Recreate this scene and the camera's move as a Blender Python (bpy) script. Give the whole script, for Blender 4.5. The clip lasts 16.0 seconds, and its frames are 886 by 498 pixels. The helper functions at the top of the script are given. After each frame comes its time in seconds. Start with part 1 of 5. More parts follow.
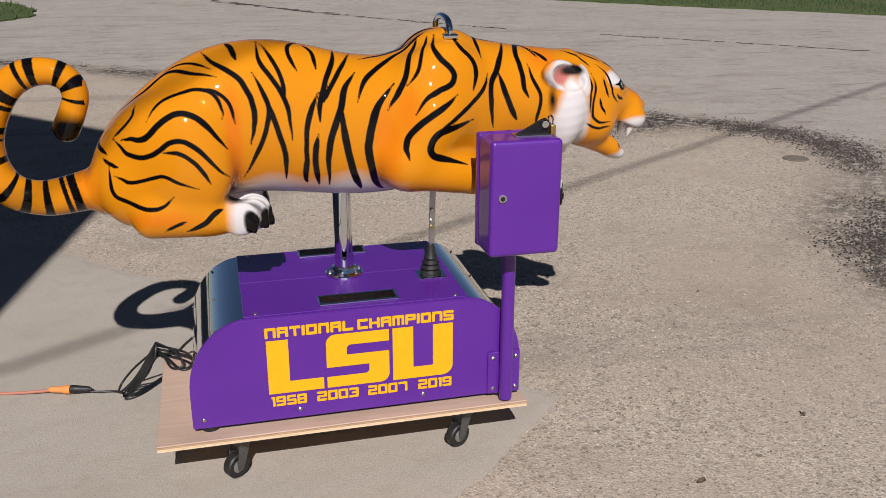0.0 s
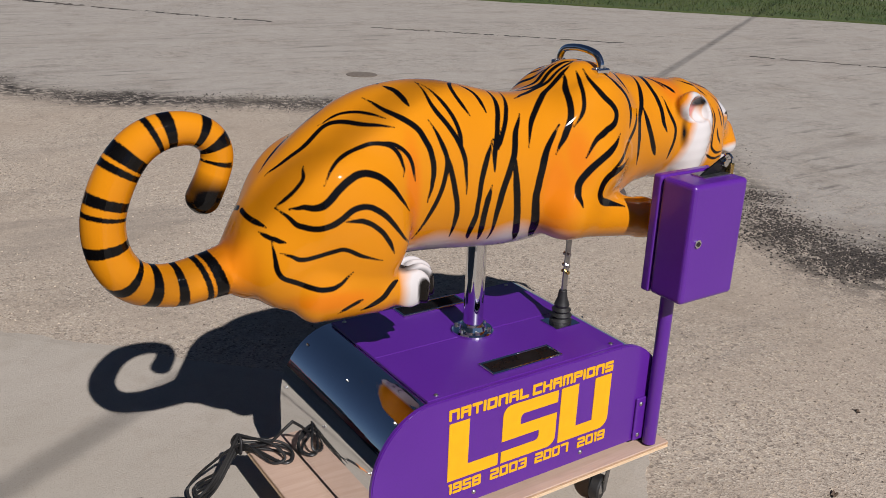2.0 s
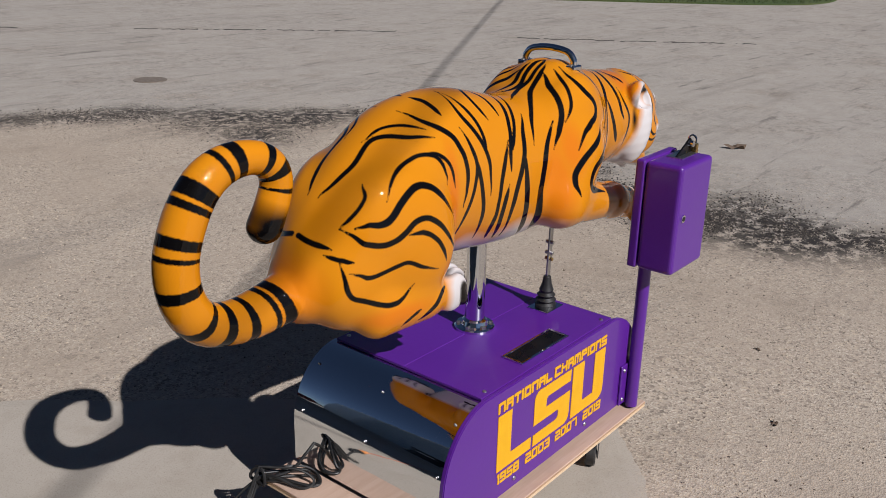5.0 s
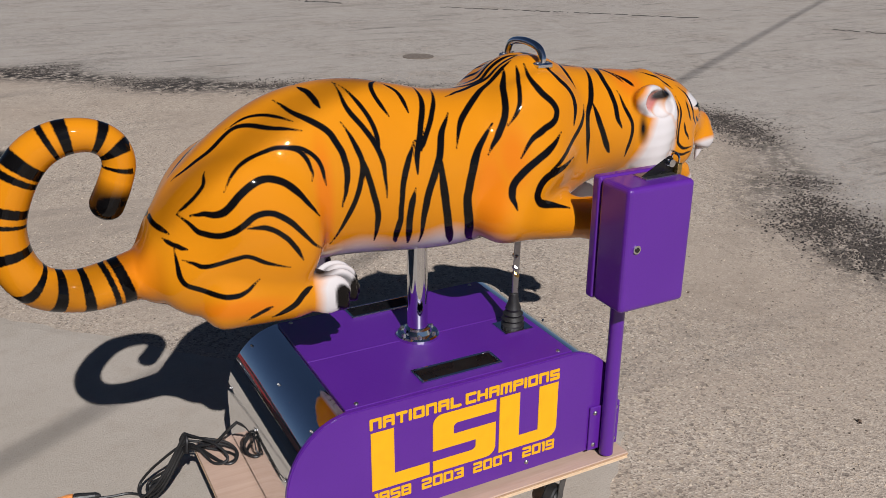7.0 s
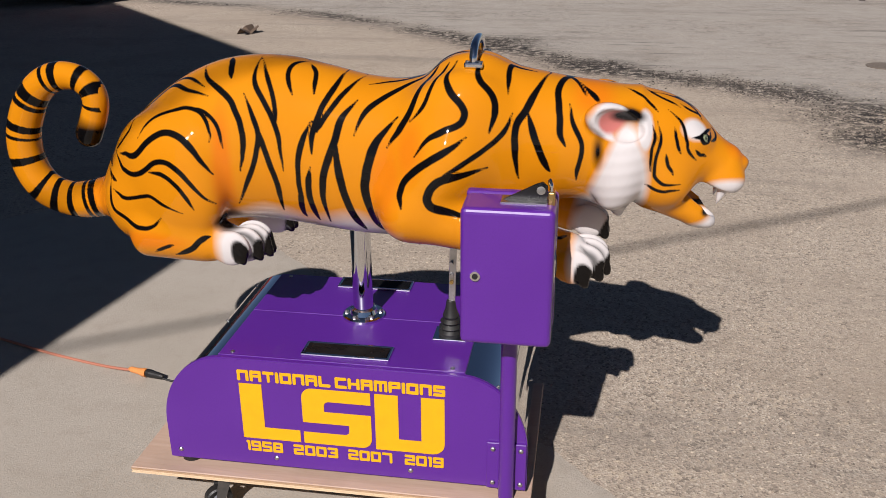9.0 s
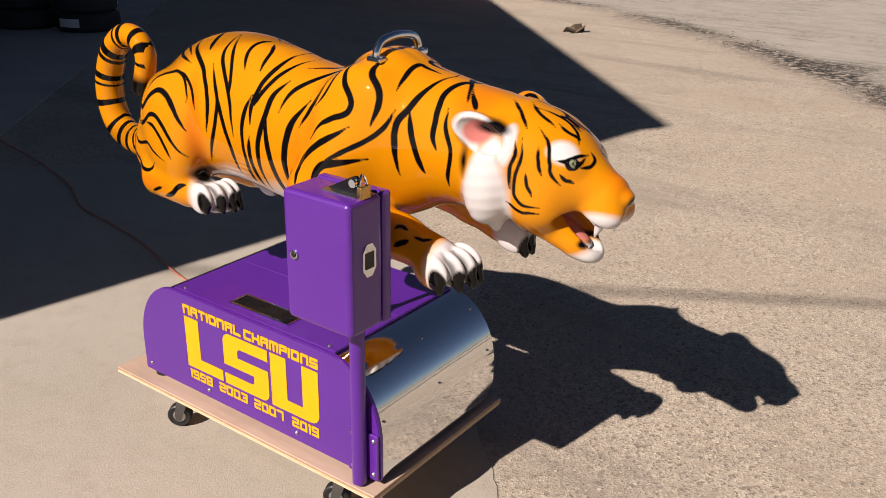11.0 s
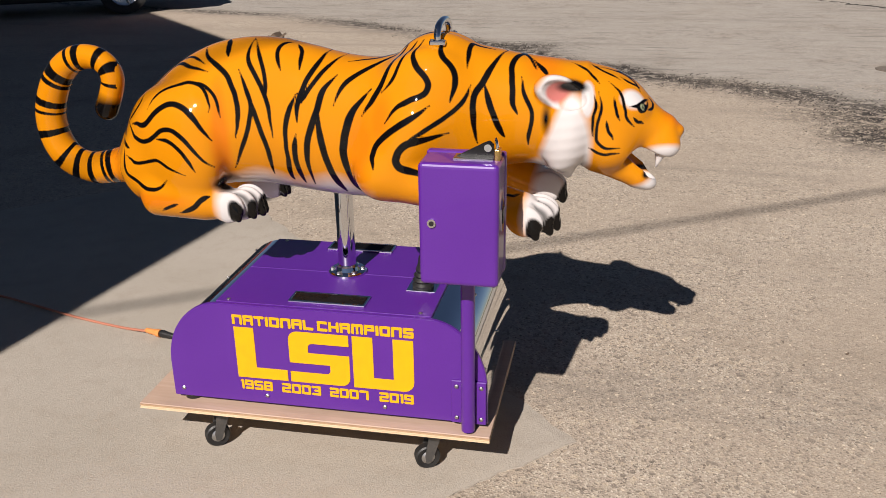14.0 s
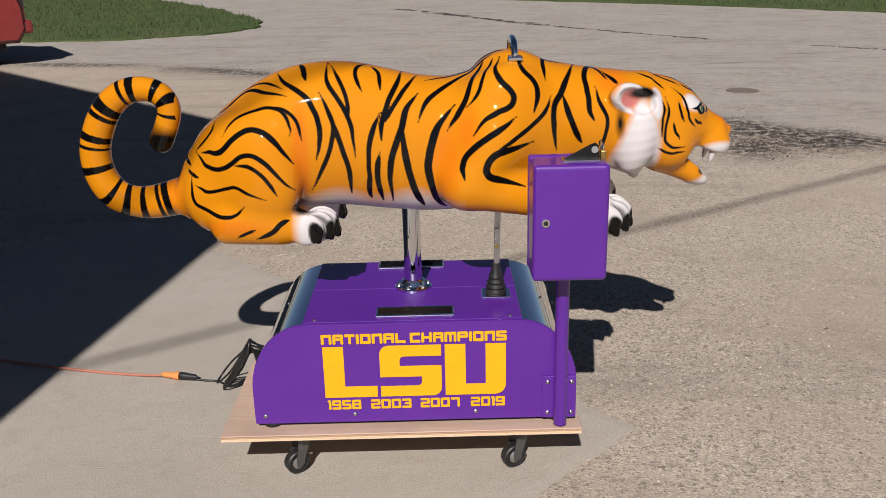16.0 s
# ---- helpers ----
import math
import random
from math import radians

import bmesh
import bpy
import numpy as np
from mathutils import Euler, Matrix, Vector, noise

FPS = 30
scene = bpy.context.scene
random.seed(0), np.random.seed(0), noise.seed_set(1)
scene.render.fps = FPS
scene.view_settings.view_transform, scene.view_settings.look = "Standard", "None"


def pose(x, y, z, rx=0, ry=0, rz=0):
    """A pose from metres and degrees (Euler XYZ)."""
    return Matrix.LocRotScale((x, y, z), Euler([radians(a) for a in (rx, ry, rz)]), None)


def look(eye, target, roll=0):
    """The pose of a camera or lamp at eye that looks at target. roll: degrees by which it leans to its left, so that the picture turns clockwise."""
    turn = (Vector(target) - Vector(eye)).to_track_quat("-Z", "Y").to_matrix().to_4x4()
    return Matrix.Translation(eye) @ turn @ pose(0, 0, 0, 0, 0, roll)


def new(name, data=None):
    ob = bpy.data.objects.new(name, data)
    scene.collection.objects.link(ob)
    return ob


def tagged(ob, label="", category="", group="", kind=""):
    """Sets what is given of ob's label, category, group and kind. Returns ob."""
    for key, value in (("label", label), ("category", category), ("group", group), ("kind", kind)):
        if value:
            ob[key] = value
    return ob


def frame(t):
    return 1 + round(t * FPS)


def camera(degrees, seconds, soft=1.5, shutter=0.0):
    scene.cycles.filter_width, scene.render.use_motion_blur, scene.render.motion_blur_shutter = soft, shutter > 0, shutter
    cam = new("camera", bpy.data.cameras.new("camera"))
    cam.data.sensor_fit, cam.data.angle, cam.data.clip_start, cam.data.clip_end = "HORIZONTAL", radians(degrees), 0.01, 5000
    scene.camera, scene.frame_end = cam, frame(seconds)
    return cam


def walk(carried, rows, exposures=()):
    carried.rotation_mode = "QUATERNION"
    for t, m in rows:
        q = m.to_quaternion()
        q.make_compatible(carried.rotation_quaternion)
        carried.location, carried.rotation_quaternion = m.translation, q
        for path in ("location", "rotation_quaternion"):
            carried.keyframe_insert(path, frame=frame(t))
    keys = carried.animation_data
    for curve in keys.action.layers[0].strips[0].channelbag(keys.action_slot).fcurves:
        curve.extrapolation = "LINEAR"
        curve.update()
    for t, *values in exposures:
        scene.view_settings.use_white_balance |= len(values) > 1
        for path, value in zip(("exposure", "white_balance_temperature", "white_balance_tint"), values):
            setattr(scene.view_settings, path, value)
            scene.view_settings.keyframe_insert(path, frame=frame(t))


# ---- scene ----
cam = camera(52.84, 16.0, soft=0.85)
PATH = [
    (0, (0.019, -0.126, 1.441), (0.490, 1.698, 0.771), 0.15),
    (0.5, (-0.227, 0.030, 1.420), (0.307, 1.847, 0.776), 0.68),
    (1, (-0.515, 0.201, 1.486), (0.224, 1.937, 0.822), 1.24),
    (1.5, (-0.715, 0.435, 1.485), (0.215, 2.079, 0.827), 2.71),
    (2, (-0.935, 0.588, 1.512), (0.119, 2.142, 0.824), 2.21),
    (2.5, (-1.172, 0.743, 1.530), (0.027, 2.170, 0.805), 1.28),
    (3, (-1.277, 0.893, 1.530), (0.006, 2.246, 0.807), 2.15),
    (3.5, (-1.440, 1.023, 1.539), (-0.023, 2.246, 0.836), 0.94),
    (4, (-1.504, 1.084, 1.542), (-0.004, 2.205, 0.838), 0.42),
    (4.2, (-1.507, 1.101, 1.545), (0.001, 2.206, 0.835), 0.65),
    (6.3, (-0.972, 0.670, 1.544), (0.223, 2.099, 0.817), 0.62),
    (6.5, (-0.854, 0.639, 1.572), (0.285, 2.104, 0.826), -0.04),
    (7, (-0.556, 0.465, 1.555), (0.309, 2.109, 0.815), 0.26),
    (7.5, (-0.203, 0.304, 1.558), (0.435, 2.040, 0.796), 1.98),
    (8, (0.127, 0.263, 1.567), (0.446, 2.082, 0.800), 0.64),
    (8.5, (0.559, 0.203, 1.563), (0.512, 2.050, 0.799), 1.50),
    (9, (0.905, 0.269, 1.557), (0.605, 2.093, 0.792), -0.34),
    (9.5, (1.271, 0.335, 1.551), (0.660, 2.087, 0.804), -1.15),
    (9.7, (1.446, 0.374, 1.564), (0.740, 2.086, 0.809), -0.68),
    (11.8, (2.019, 0.753, 1.546), (0.854, 2.198, 0.800), 0.55),
    (12, (1.944, 0.711, 1.539), (0.801, 2.175, 0.798), -0.80),
    (12.5, (1.786, 0.580, 1.540), (0.803, 2.154, 0.796), -1.75),
    (13, (1.589, 0.370, 1.547), (0.732, 2.016, 0.802), -1.28),
    (13.5, (1.322, 0.199, 1.541), (0.699, 1.945, 0.792), -2.04),
    (14, (1.123, 0.002, 1.523), (0.746, 1.822, 0.786), -0.82),
    (14.5, (0.897, -0.119, 1.514), (0.710, 1.738, 0.794), -0.27),
    (15, (0.697, -0.197, 1.512), (0.610, 1.677, 0.818), -1.38),
    (15.5, (0.594, -0.245, 1.500), (0.541, 1.637, 0.824), -1.00),
    (16, (0.436, -0.201, 1.477), (0.442, 1.691, 0.827), -1.37),
]
# exposure in stops, and white balance
LEVELS = [(0.0, 0.14, 6150, 14), (2.0, 0.1, 6100, 14), (4.0, 0.05, 6000, 14), (6.5, 0.05, 6050, 14), (8.0, 0.1, 6100, 15), (9.5, 0.24, 6450, 16), (12.0, 0.6, 7000, 18), (13.0, 0.53, 6950, 17), (14.5, 0.26, 6400, 14), (16.0, 0.17, 6250, 14)]
walk(cam, [(t, look(eye, target, roll)) for t, eye, target, roll in PATH], LEVELS)

# ---- light ----
SUN = Vector((-0.19, -1.17, 1.0)).normalized()
world = bpy.data.worlds.new("sky")
scene.world = world
world.use_nodes = True
_n = world.node_tree.nodes
_sky = _n.new("ShaderNodeTexSky")
_sky.sky_type = "NISHITA"
_sky.sun_disc = False
_sky.sun_elevation = math.asin(SUN.z)
_sky.sun_rotation = math.atan2(SUN.x, SUN.y)
_sky.dust_density, _sky.air_density, _sky.ozone_density = 0.2, 0.6, 1.6
_n["Background"].inputs["Strength"].default_value = 0.03
world.node_tree.links.new(_sky.outputs[0], _n["Background"].inputs["Color"])
_sun = bpy.data.lights.new("sun", "SUN")
_sun.energy, _sun.angle, _sun.color = 5.0, radians(0.55), (1.0, 0.95, 0.88)
new("sun", _sun).matrix_world = look(SUN * 30, (0, 0, 0))

# ---- materials ----


def nodes_of(name):
    m = bpy.data.materials.new(name)
    m.use_nodes = True
    t = m.node_tree
    return m, t, t.nodes["Principled BSDF"]


def noise_node(t, scale, detail=4.0, rough=0.55, coord="Object"):
    tc = t.nodes.new("ShaderNodeTexCoord")
    n = t.nodes.new("ShaderNodeTexNoise")
    n.inputs["Scale"].default_value = scale
    n.inputs["Detail"].default_value = detail
    n.inputs["Roughness"].default_value = rough
    t.links.new(tc.outputs[coord], n.inputs["Vector"])
    return n.outputs["Fac"]


def remap(t, value, a, b, c=0.0, d=1.0):
    n = t.nodes.new("ShaderNodeMapRange")
    n.inputs["From Min"].default_value, n.inputs["From Max"].default_value = a, b
    n.inputs["To Min"].default_value, n.inputs["To Max"].default_value = c, d
    t.links.new(value, n.inputs["Value"])
    return n.outputs["Result"]


def blend(t, fac, a, b, mode="MIX"):
    n = t.nodes.new("ShaderNodeMix")
    n.data_type, n.blend_type = "RGBA", mode
    for sock, v in ((n.inputs["Factor"], fac), (n.inputs["A"], a), (n.inputs["B"], b)):
        if isinstance(v, (int, float)):
            sock.default_value = v
        elif isinstance(v, tuple):
            sock.default_value = (*v, 1)
        else:
            t.links.new(v, sock)
    return n.outputs["Result"]


def maths(t, op, a, b=0.0):
    n = t.nodes.new("ShaderNodeMath")
    n.operation = op
    for i, v in enumerate((a, b)):
        if isinstance(v, (int, float)):
            n.inputs[i].default_value = v
        else:
            t.links.new(v, n.inputs[i])
    return n.outputs[0]


def bump(t, shader, height, distance, strength=0.5):
    n = t.nodes.new("ShaderNodeBump")
    n.inputs["Strength"].default_value, n.inputs["Distance"].default_value = strength, distance
    t.links.new(height, n.inputs["Height"])
    t.links.new(n.outputs["Normal"], shader.inputs["Normal"])


def attribute(t, name, out="Fac"):
    n = t.nodes.new("ShaderNodeAttribute")
    n.attribute_name = name
    return n.outputs[out]


def surface(name, base, alt, scale=6.0, fine=90.0, rough=0.5, rough_var=0.12, metal=0.0, relief=0.0, relief_scale=200.0, coat=0.0, speck=0.25):
    """A two-scale material: slow stains between base and alt, fine grain, uneven gloss, slight relief."""
    m, t, b = nodes_of(name)
    slow, quick = noise_node(t, scale), noise_node(t, fine, 3.0, 0.7)
    c = blend(t, remap(t, slow, 0.35, 0.68), base, alt)
    dark = tuple(v * (1 - speck) for v in base)
    c = blend(t, remap(t, quick, 0.5, 0.75, 0.0, 0.8), c, dark)
    t.links.new(c, b.inputs["Base Color"])
    t.links.new(remap(t, slow, 0.3, 0.7, max(0.0, rough - rough_var), min(1.0, rough + rough_var)), b.inputs["Roughness"])
    b.inputs["Metallic"].default_value = metal
    b.inputs["Coat Weight"].default_value = coat
    b.inputs["Coat Roughness"].default_value = 0.04
    if relief:
        bump(t, b, noise_node(t, relief_scale, 3.0, 0.6), relief)
    return m


PURPLE = surface("purple_gloss_paint", (0.082, 0.012, 0.228), (0.09, 0.014, 0.245), 5, 240, 0.36, 0.05, coat=0.35, relief=0.0004, relief_scale=60, speck=0.06)
YELLOW = surface("yellow_vinyl", (0.74, 0.385, 0.0), (0.7, 0.36, 0.0), 20, 300, 0.42, 0.05, speck=0.05)
CHROME = surface("chrome", (0.74, 0.76, 0.79), (0.7, 0.72, 0.75), 8, 300, 0.035, 0.02, metal=1.0, speck=0.03)
SHEET = surface("polished_steel_sheet", (0.84, 0.85, 0.86), (0.8, 0.81, 0.82), 6, 180, 0.05, 0.025, metal=1.0, relief=0.0006, relief_scale=7, speck=0.05)
STEEL = surface("zinc_steel", (0.5, 0.5, 0.5), (0.4, 0.4, 0.4), 30, 200, 0.35, 0.1, metal=1.0)
FORK = surface("dull_fork_steel", (0.13, 0.125, 0.12), (0.09, 0.088, 0.085), 40, 200, 0.45, metal=0.6)
RUBBER = surface("black_rubber", (0.009, 0.009, 0.0095), (0.016, 0.0155, 0.015), 25, 250, 0.5, 0.12, relief=0.0005)
GLOSS_BLACK = surface("gloss_black_plastic", (0.003, 0.003, 0.0035), (0.005, 0.005, 0.005), 18, 200, 0.3, 0.08)
BLACK = surface("black_enamel", (0.007, 0.007, 0.008), (0.012, 0.011, 0.011), 18, 200, 0.5, 0.1)
ORANGE_PVC = surface("orange_pvc", (0.43, 0.17, 0.11), (0.36, 0.135, 0.085), 9, 150, 0.45)
AMBER = surface("amber_plug", (0.7, 0.27, 0.08), (0.6, 0.22, 0.06), 30, 150, 0.35)
WHITE = surface("white_plastic", (0.78, 0.78, 0.76), (0.7, 0.7, 0.68), 20, 200, 0.4)
BRASS = surface("brass", (0.6, 0.42, 0.15), (0.5, 0.35, 0.12), 40, 200, 0.3, metal=1.0)


def plywood():
    m, t, b = nodes_of("plywood_face")
    tc = t.nodes.new("ShaderNodeTexCoord")
    mp = t.nodes.new("ShaderNodeMapping")
    mp.inputs["Scale"].default_value = (1.2, 14.0, 6.0)
    t.links.new(tc.outputs["Object"], mp.inputs["Vector"])
    g = t.nodes.new("ShaderNodeTexNoise")
    g.inputs["Scale"].default_value, g.inputs["Detail"].default_value, g.inputs["Distortion"].default_value = 5.0, 6.0, 1.2
    t.links.new(mp.outputs[0], g.inputs["Vector"])
    c = blend(t, remap(t, g.outputs["Fac"], 0.3, 0.7), (0.42, 0.29, 0.215), (0.48, 0.345, 0.265))
    c = blend(t, remap(t, noise_node(t, 5.0), 0.55, 0.75, 0, 0.5), c, (0.34, 0.235, 0.175))
    t.links.new(c, b.inputs["Base Color"])
    b.inputs["Roughness"].default_value = 0.62
    bump(t, b, g.outputs["Fac"], 0.0008)
    return m


PLY = plywood()
PLY_PALE = surface("plywood_pale_veneer", (0.66, 0.5, 0.33), (0.58, 0.42, 0.26), 30, 160, 0.7, relief=0.0006)
PLY_DARK = surface("plywood_dark_veneer", (0.38, 0.24, 0.14), (0.46, 0.3, 0.18), 30, 160, 0.7, relief=0.0006)
TIMBER = surface("raw_timber", (0.5, 0.33, 0.18), (0.42, 0.26, 0.14), 12, 120, 0.7, relief=0.001)


def ground_material():
    """Worn asphalt: pale tan with exposed stones near the ride, smoother grey towards the road, dark broken rims."""
    m, t, b = nodes_of("worn_asphalt")
    tc = t.nodes.new("ShaderNodeTexCoord")

    def cells(scale):
        v = t.nodes.new("ShaderNodeTexVoronoi")
        v.inputs["Scale"].default_value = scale
        t.links.new(tc.outputs["Object"], v.inputs["Vector"])
        s = t.nodes.new("ShaderNodeSeparateColor")
        t.links.new(v.outputs["Color"], s.inputs[0])
        return v.outputs["Distance"], s.outputs

    def streak(scale, detail=6.0):
        mp = t.nodes.new("ShaderNodeMapping")
        mp.inputs["Rotation"].default_value = (0, 0, radians(54))
        mp.inputs["Scale"].default_value = (0.22, 1.6, 1.0)
        t.links.new(tc.outputs["Object"], mp.inputs["Vector"])
        n = t.nodes.new("ShaderNodeTexNoise")
        n.inputs["Scale"].default_value, n.inputs["Detail"].default_value, n.inputs["Roughness"].default_value = scale, detail, 0.7
        t.links.new(mp.outputs[0], n.inputs["Vector"])
        return n.outputs["Fac"]

    far, grit = cells(75.0)
    near, fine = cells(165.0)
    road, crumble = attribute(t, "road"), attribute(t, "crumble")
    slow, mid = noise_node(t, 0.55, 5.0), noise_node(t, 5.0, 6.0, 0.65)
    tan = blend(t, remap(t, slow, 0.3, 0.7), (0.365, 0.3, 0.235), (0.425, 0.36, 0.29))
    grey = blend(t, remap(t, mid, 0.3, 0.7), (0.315, 0.285, 0.25), (0.38, 0.35, 0.31))
    c = blend(t, road, tan, grey)
    stony = remap(t, noise_node(t, 1.1, 4.0, 0.6), 0.32, 0.62, 0.25, 1.0)
    stony = maths(t, "MULTIPLY", stony, remap(t, road, 0.0, 1.0, 1.0, 0.45))
    c = blend(t, maths(t, "MULTIPLY", stony, remap(t, fine[0], 0.62, 0.98, 0.0, 0.75)), c, (0.1, 0.08, 0.065))
    c = blend(t, maths(t, "MULTIPLY", stony, remap(t, fine[1], 0.68, 0.98, 0.0, 0.8)), c, (0.62, 0.55, 0.45))
    c = blend(t, maths(t, "MULTIPLY", stony, remap(t, grit[0], 0.83, 1.0, 0.0, 0.75)), c, (0.14, 0.115, 0.095))
    c = blend(t, maths(t, "MULTIPLY", stony, remap(t, grit[1], 0.82, 1.0, 0.0, 0.6)), c, (0.55, 0.45, 0.33))
    c = blend(t, remap(t, noise_node(t, 1.6, 7.0, 0.7), 0.52, 0.7, 0.0, 0.4), c, (0.23, 0.185, 0.14))
    worn = streak(1.3)
    c = blend(t, remap(t, worn, 0.54, 0.68, 0.0, 0.5), c, (0.2, 0.175, 0.15))
    c = blend(t, maths(t, "MULTIPLY", road, remap(t, streak(5.0, 8.0), 0.57, 0.67, 0.0, 0.7)), c, (0.11, 0.1, 0.09))
    rough = maths(t, "MULTIPLY", remap(t, noise_node(t, 0.8, 3.0), 0.42, 0.6), remap(t, noise_node(t, 9.0, 10.0, 0.85), 0.5, 0.6, 0.0, 0.75))
    c = blend(t, maths(t, "MULTIPLY", remap(t, road, 0.0, 1.0, 0.35, 1.0), rough), c, (0.17, 0.15, 0.13))
    c = blend(t, remap(t, noise_node(t, 30.0, 6.0, 0.8), 0.52, 0.66, 0.0, 0.35), c, (0.5, 0.43, 0.34))
    broken = maths(t, "MULTIPLY", crumble, remap(t, noise_node(t, 13.0, 8.0, 0.75), 0.42, 0.52))
    broken = maths(t, "MULTIPLY", broken, remap(t, noise_node(t, 0.7, 2.0), 0.38, 0.55, 0.4, 1.0))
    c = blend(t, broken, c, (0.028, 0.025, 0.023))
    t.links.new(c, b.inputs["Base Color"])
    b.inputs["Roughness"].default_value = 0.9
    b.inputs["Specular IOR Level"].default_value = 0.2
    h = maths(t, "ADD", maths(t, "MULTIPLY", near, 1.2), maths(t, "MULTIPLY", noise_node(t, 40.0, 5.0, 0.7), 1.4))
    h = maths(t, "ADD", h, maths(t, "MULTIPLY", far, 0.7))
    bump(t, b, h, 0.0024, 0.6)
    return m


GROUND = ground_material()


def concrete_material():
    m, t, b = nodes_of("worn_concrete")
    slow, mid, fine = noise_node(t, 1.1, 6.0, 0.6), noise_node(t, 9.0, 6.0, 0.7), noise_node(t, 160.0, 4.0, 0.75)
    c = blend(t, remap(t, slow, 0.3, 0.7), (0.36, 0.32, 0.265), (0.42, 0.375, 0.32))
    c = blend(t, remap(t, mid, 0.5, 0.75, 0.0, 0.45), c, (0.29, 0.245, 0.19))
    c = blend(t, remap(t, fine, 0.52, 0.7, 0.0, 0.5), c, (0.2, 0.17, 0.135))
    t.links.new(c, b.inputs["Base Color"])
    b.inputs["Roughness"].default_value = 0.85
    b.inputs["Specular IOR Level"].default_value = 0.25
    bump(t, b, maths(t, "ADD", fine, mid), 0.003, 0.6)
    return m


CONCRETE = concrete_material()
WALKWAY = surface("pale_concrete", (0.4, 0.37, 0.33), (0.34, 0.31, 0.27), 1.5, 130, 0.85, relief=0.003, relief_scale=120)


def pebble_material(name, dark, pale):
    """Stones that differ one by one between dark and pale."""
    m, t, b = nodes_of(name)
    g = t.nodes.new("ShaderNodeNewGeometry")
    c = blend(t, g.outputs["Random Per Island"], dark, pale)
    c = blend(t, remap(t, noise_node(t, 250.0), 0.5, 0.75, 0.0, 0.4), c, dark)
    t.links.new(c, b.inputs["Base Color"])
    b.inputs["Roughness"].default_value = 0.9
    return m


GRAVEL = pebble_material("loose_gravel", (0.12, 0.095, 0.075), (0.52, 0.44, 0.34))
CHUNK = pebble_material("broken_asphalt", (0.012, 0.01, 0.009), (0.085, 0.07, 0.058))
TURF = surface("grass", (0.045, 0.075, 0.014), (0.075, 0.09, 0.026), 0.8, 60, 0.9, relief=0.03, relief_scale=40, speck=0.5)
SIDING = surface("blue_grey_siding", (0.2, 0.27, 0.36), (0.17, 0.23, 0.31), 2, 60, 0.5, speck=0.1)
TRIMMING = surface("white_trim", (0.7, 0.7, 0.68), (0.62, 0.62, 0.6), 4, 80, 0.5)
CAR_RED = surface("dark_red_car_paint", (0.22, 0.02, 0.018), (0.19, 0.018, 0.016), 3, 200, 0.3, 0.05, coat=0.8, speck=0.05)
GLASS_DARK = surface("tinted_car_glass", (0.02, 0.022, 0.025), (0.025, 0.026, 0.03), 5, 100, 0.06, 0.02)
TYRE = surface("tyre_rubber", (0.02, 0.02, 0.021), (0.035, 0.034, 0.033), 12, 150, 0.75, relief=0.002)
ALLOY = surface("alloy_rim", (0.6, 0.61, 0.63), (0.5, 0.51, 0.53), 12, 150, 0.28, metal=1.0)
IRON = surface("rusty_iron", (0.17, 0.14, 0.11), (0.13, 0.105, 0.085), 30, 200, 0.8, relief=0.001)
LEAF = surface("dry_leaf", (0.09, 0.06, 0.04), (0.13, 0.09, 0.06), 30, 150, 0.85)

# ---- mesh helpers ----


def mesh_of(bm, name, material, smooth=False):
    me = bpy.data.meshes.new(name)
    if smooth:
        for e in bm.edges:
            if len(e.link_faces) == 2 and e.calc_face_angle() > 0.6:
                e.smooth = False
    bm.to_mesh(me)
    bm.free()
    if smooth:
        for p in me.polygons:
            p.use_smooth = True
    me.materials.append(material)
    return me


def part(name, bm, material, parent=None, label="", smooth=False):
    """Links a bmesh as one mesh object, under a thing or a part if parent is given."""
    ob = new(name, mesh_of(bm, name, material, smooth))
    ob.parent = parent
    if label:
        tagged(ob, label)
    return ob


def thing(name, at, label, category, group=""):
    """An empty at the base of a thing made of parts; parts are built in world metres."""
    ob = new(name)
    ob.empty_display_size = 0.1
    ob.location = at
    bpy.context.view_layer.update()
    return tagged(ob, label, category, group)


def wpart(name, bm, material, parent, label="", smooth=False):
    ob = part(name, bm, material, None, label, smooth)
    ob.parent = parent
    root = parent
    while root.parent:
        root = root.parent
    if parent is root:
        ob.matrix_parent_inverse = Matrix.Translation(root.location).inverted()
    return ob


def box(x0, x1, y0, y1, z0, z1, bevel=0.0, segments=2, bm=None):
    bm = bm or bmesh.new()
    made = bmesh.ops.create_cube(bm, size=1.0, matrix=Matrix.LocRotScale(((x0 + x1) / 2, (y0 + y1) / 2, (z0 + z1) / 2), None, (x1 - x0, y1 - y0, z1 - z0)))
    if bevel:
        vs = set(made["verts"])
        bmesh.ops.bevel(bm, geom=[e for e in bm.edges if e.verts[0] in vs], offset=bevel, segments=segments, profile=0.5, affect="EDGES")
    return bm


def rod(a, b, r, r2=None, sides=24, bm=None, caps=True):
    bm = bm or bmesh.new()
    a, b = Vector(a), Vector(b)
    turn = (b - a).to_track_quat("Z", "Y").to_matrix().to_4x4()
    bmesh.ops.create_cone(bm, cap_ends=caps, segments=sides, radius1=r, radius2=r if r2 is None else r2, depth=(b - a).length, matrix=Matrix.Translation((a + b) / 2) @ turn)
    return bm


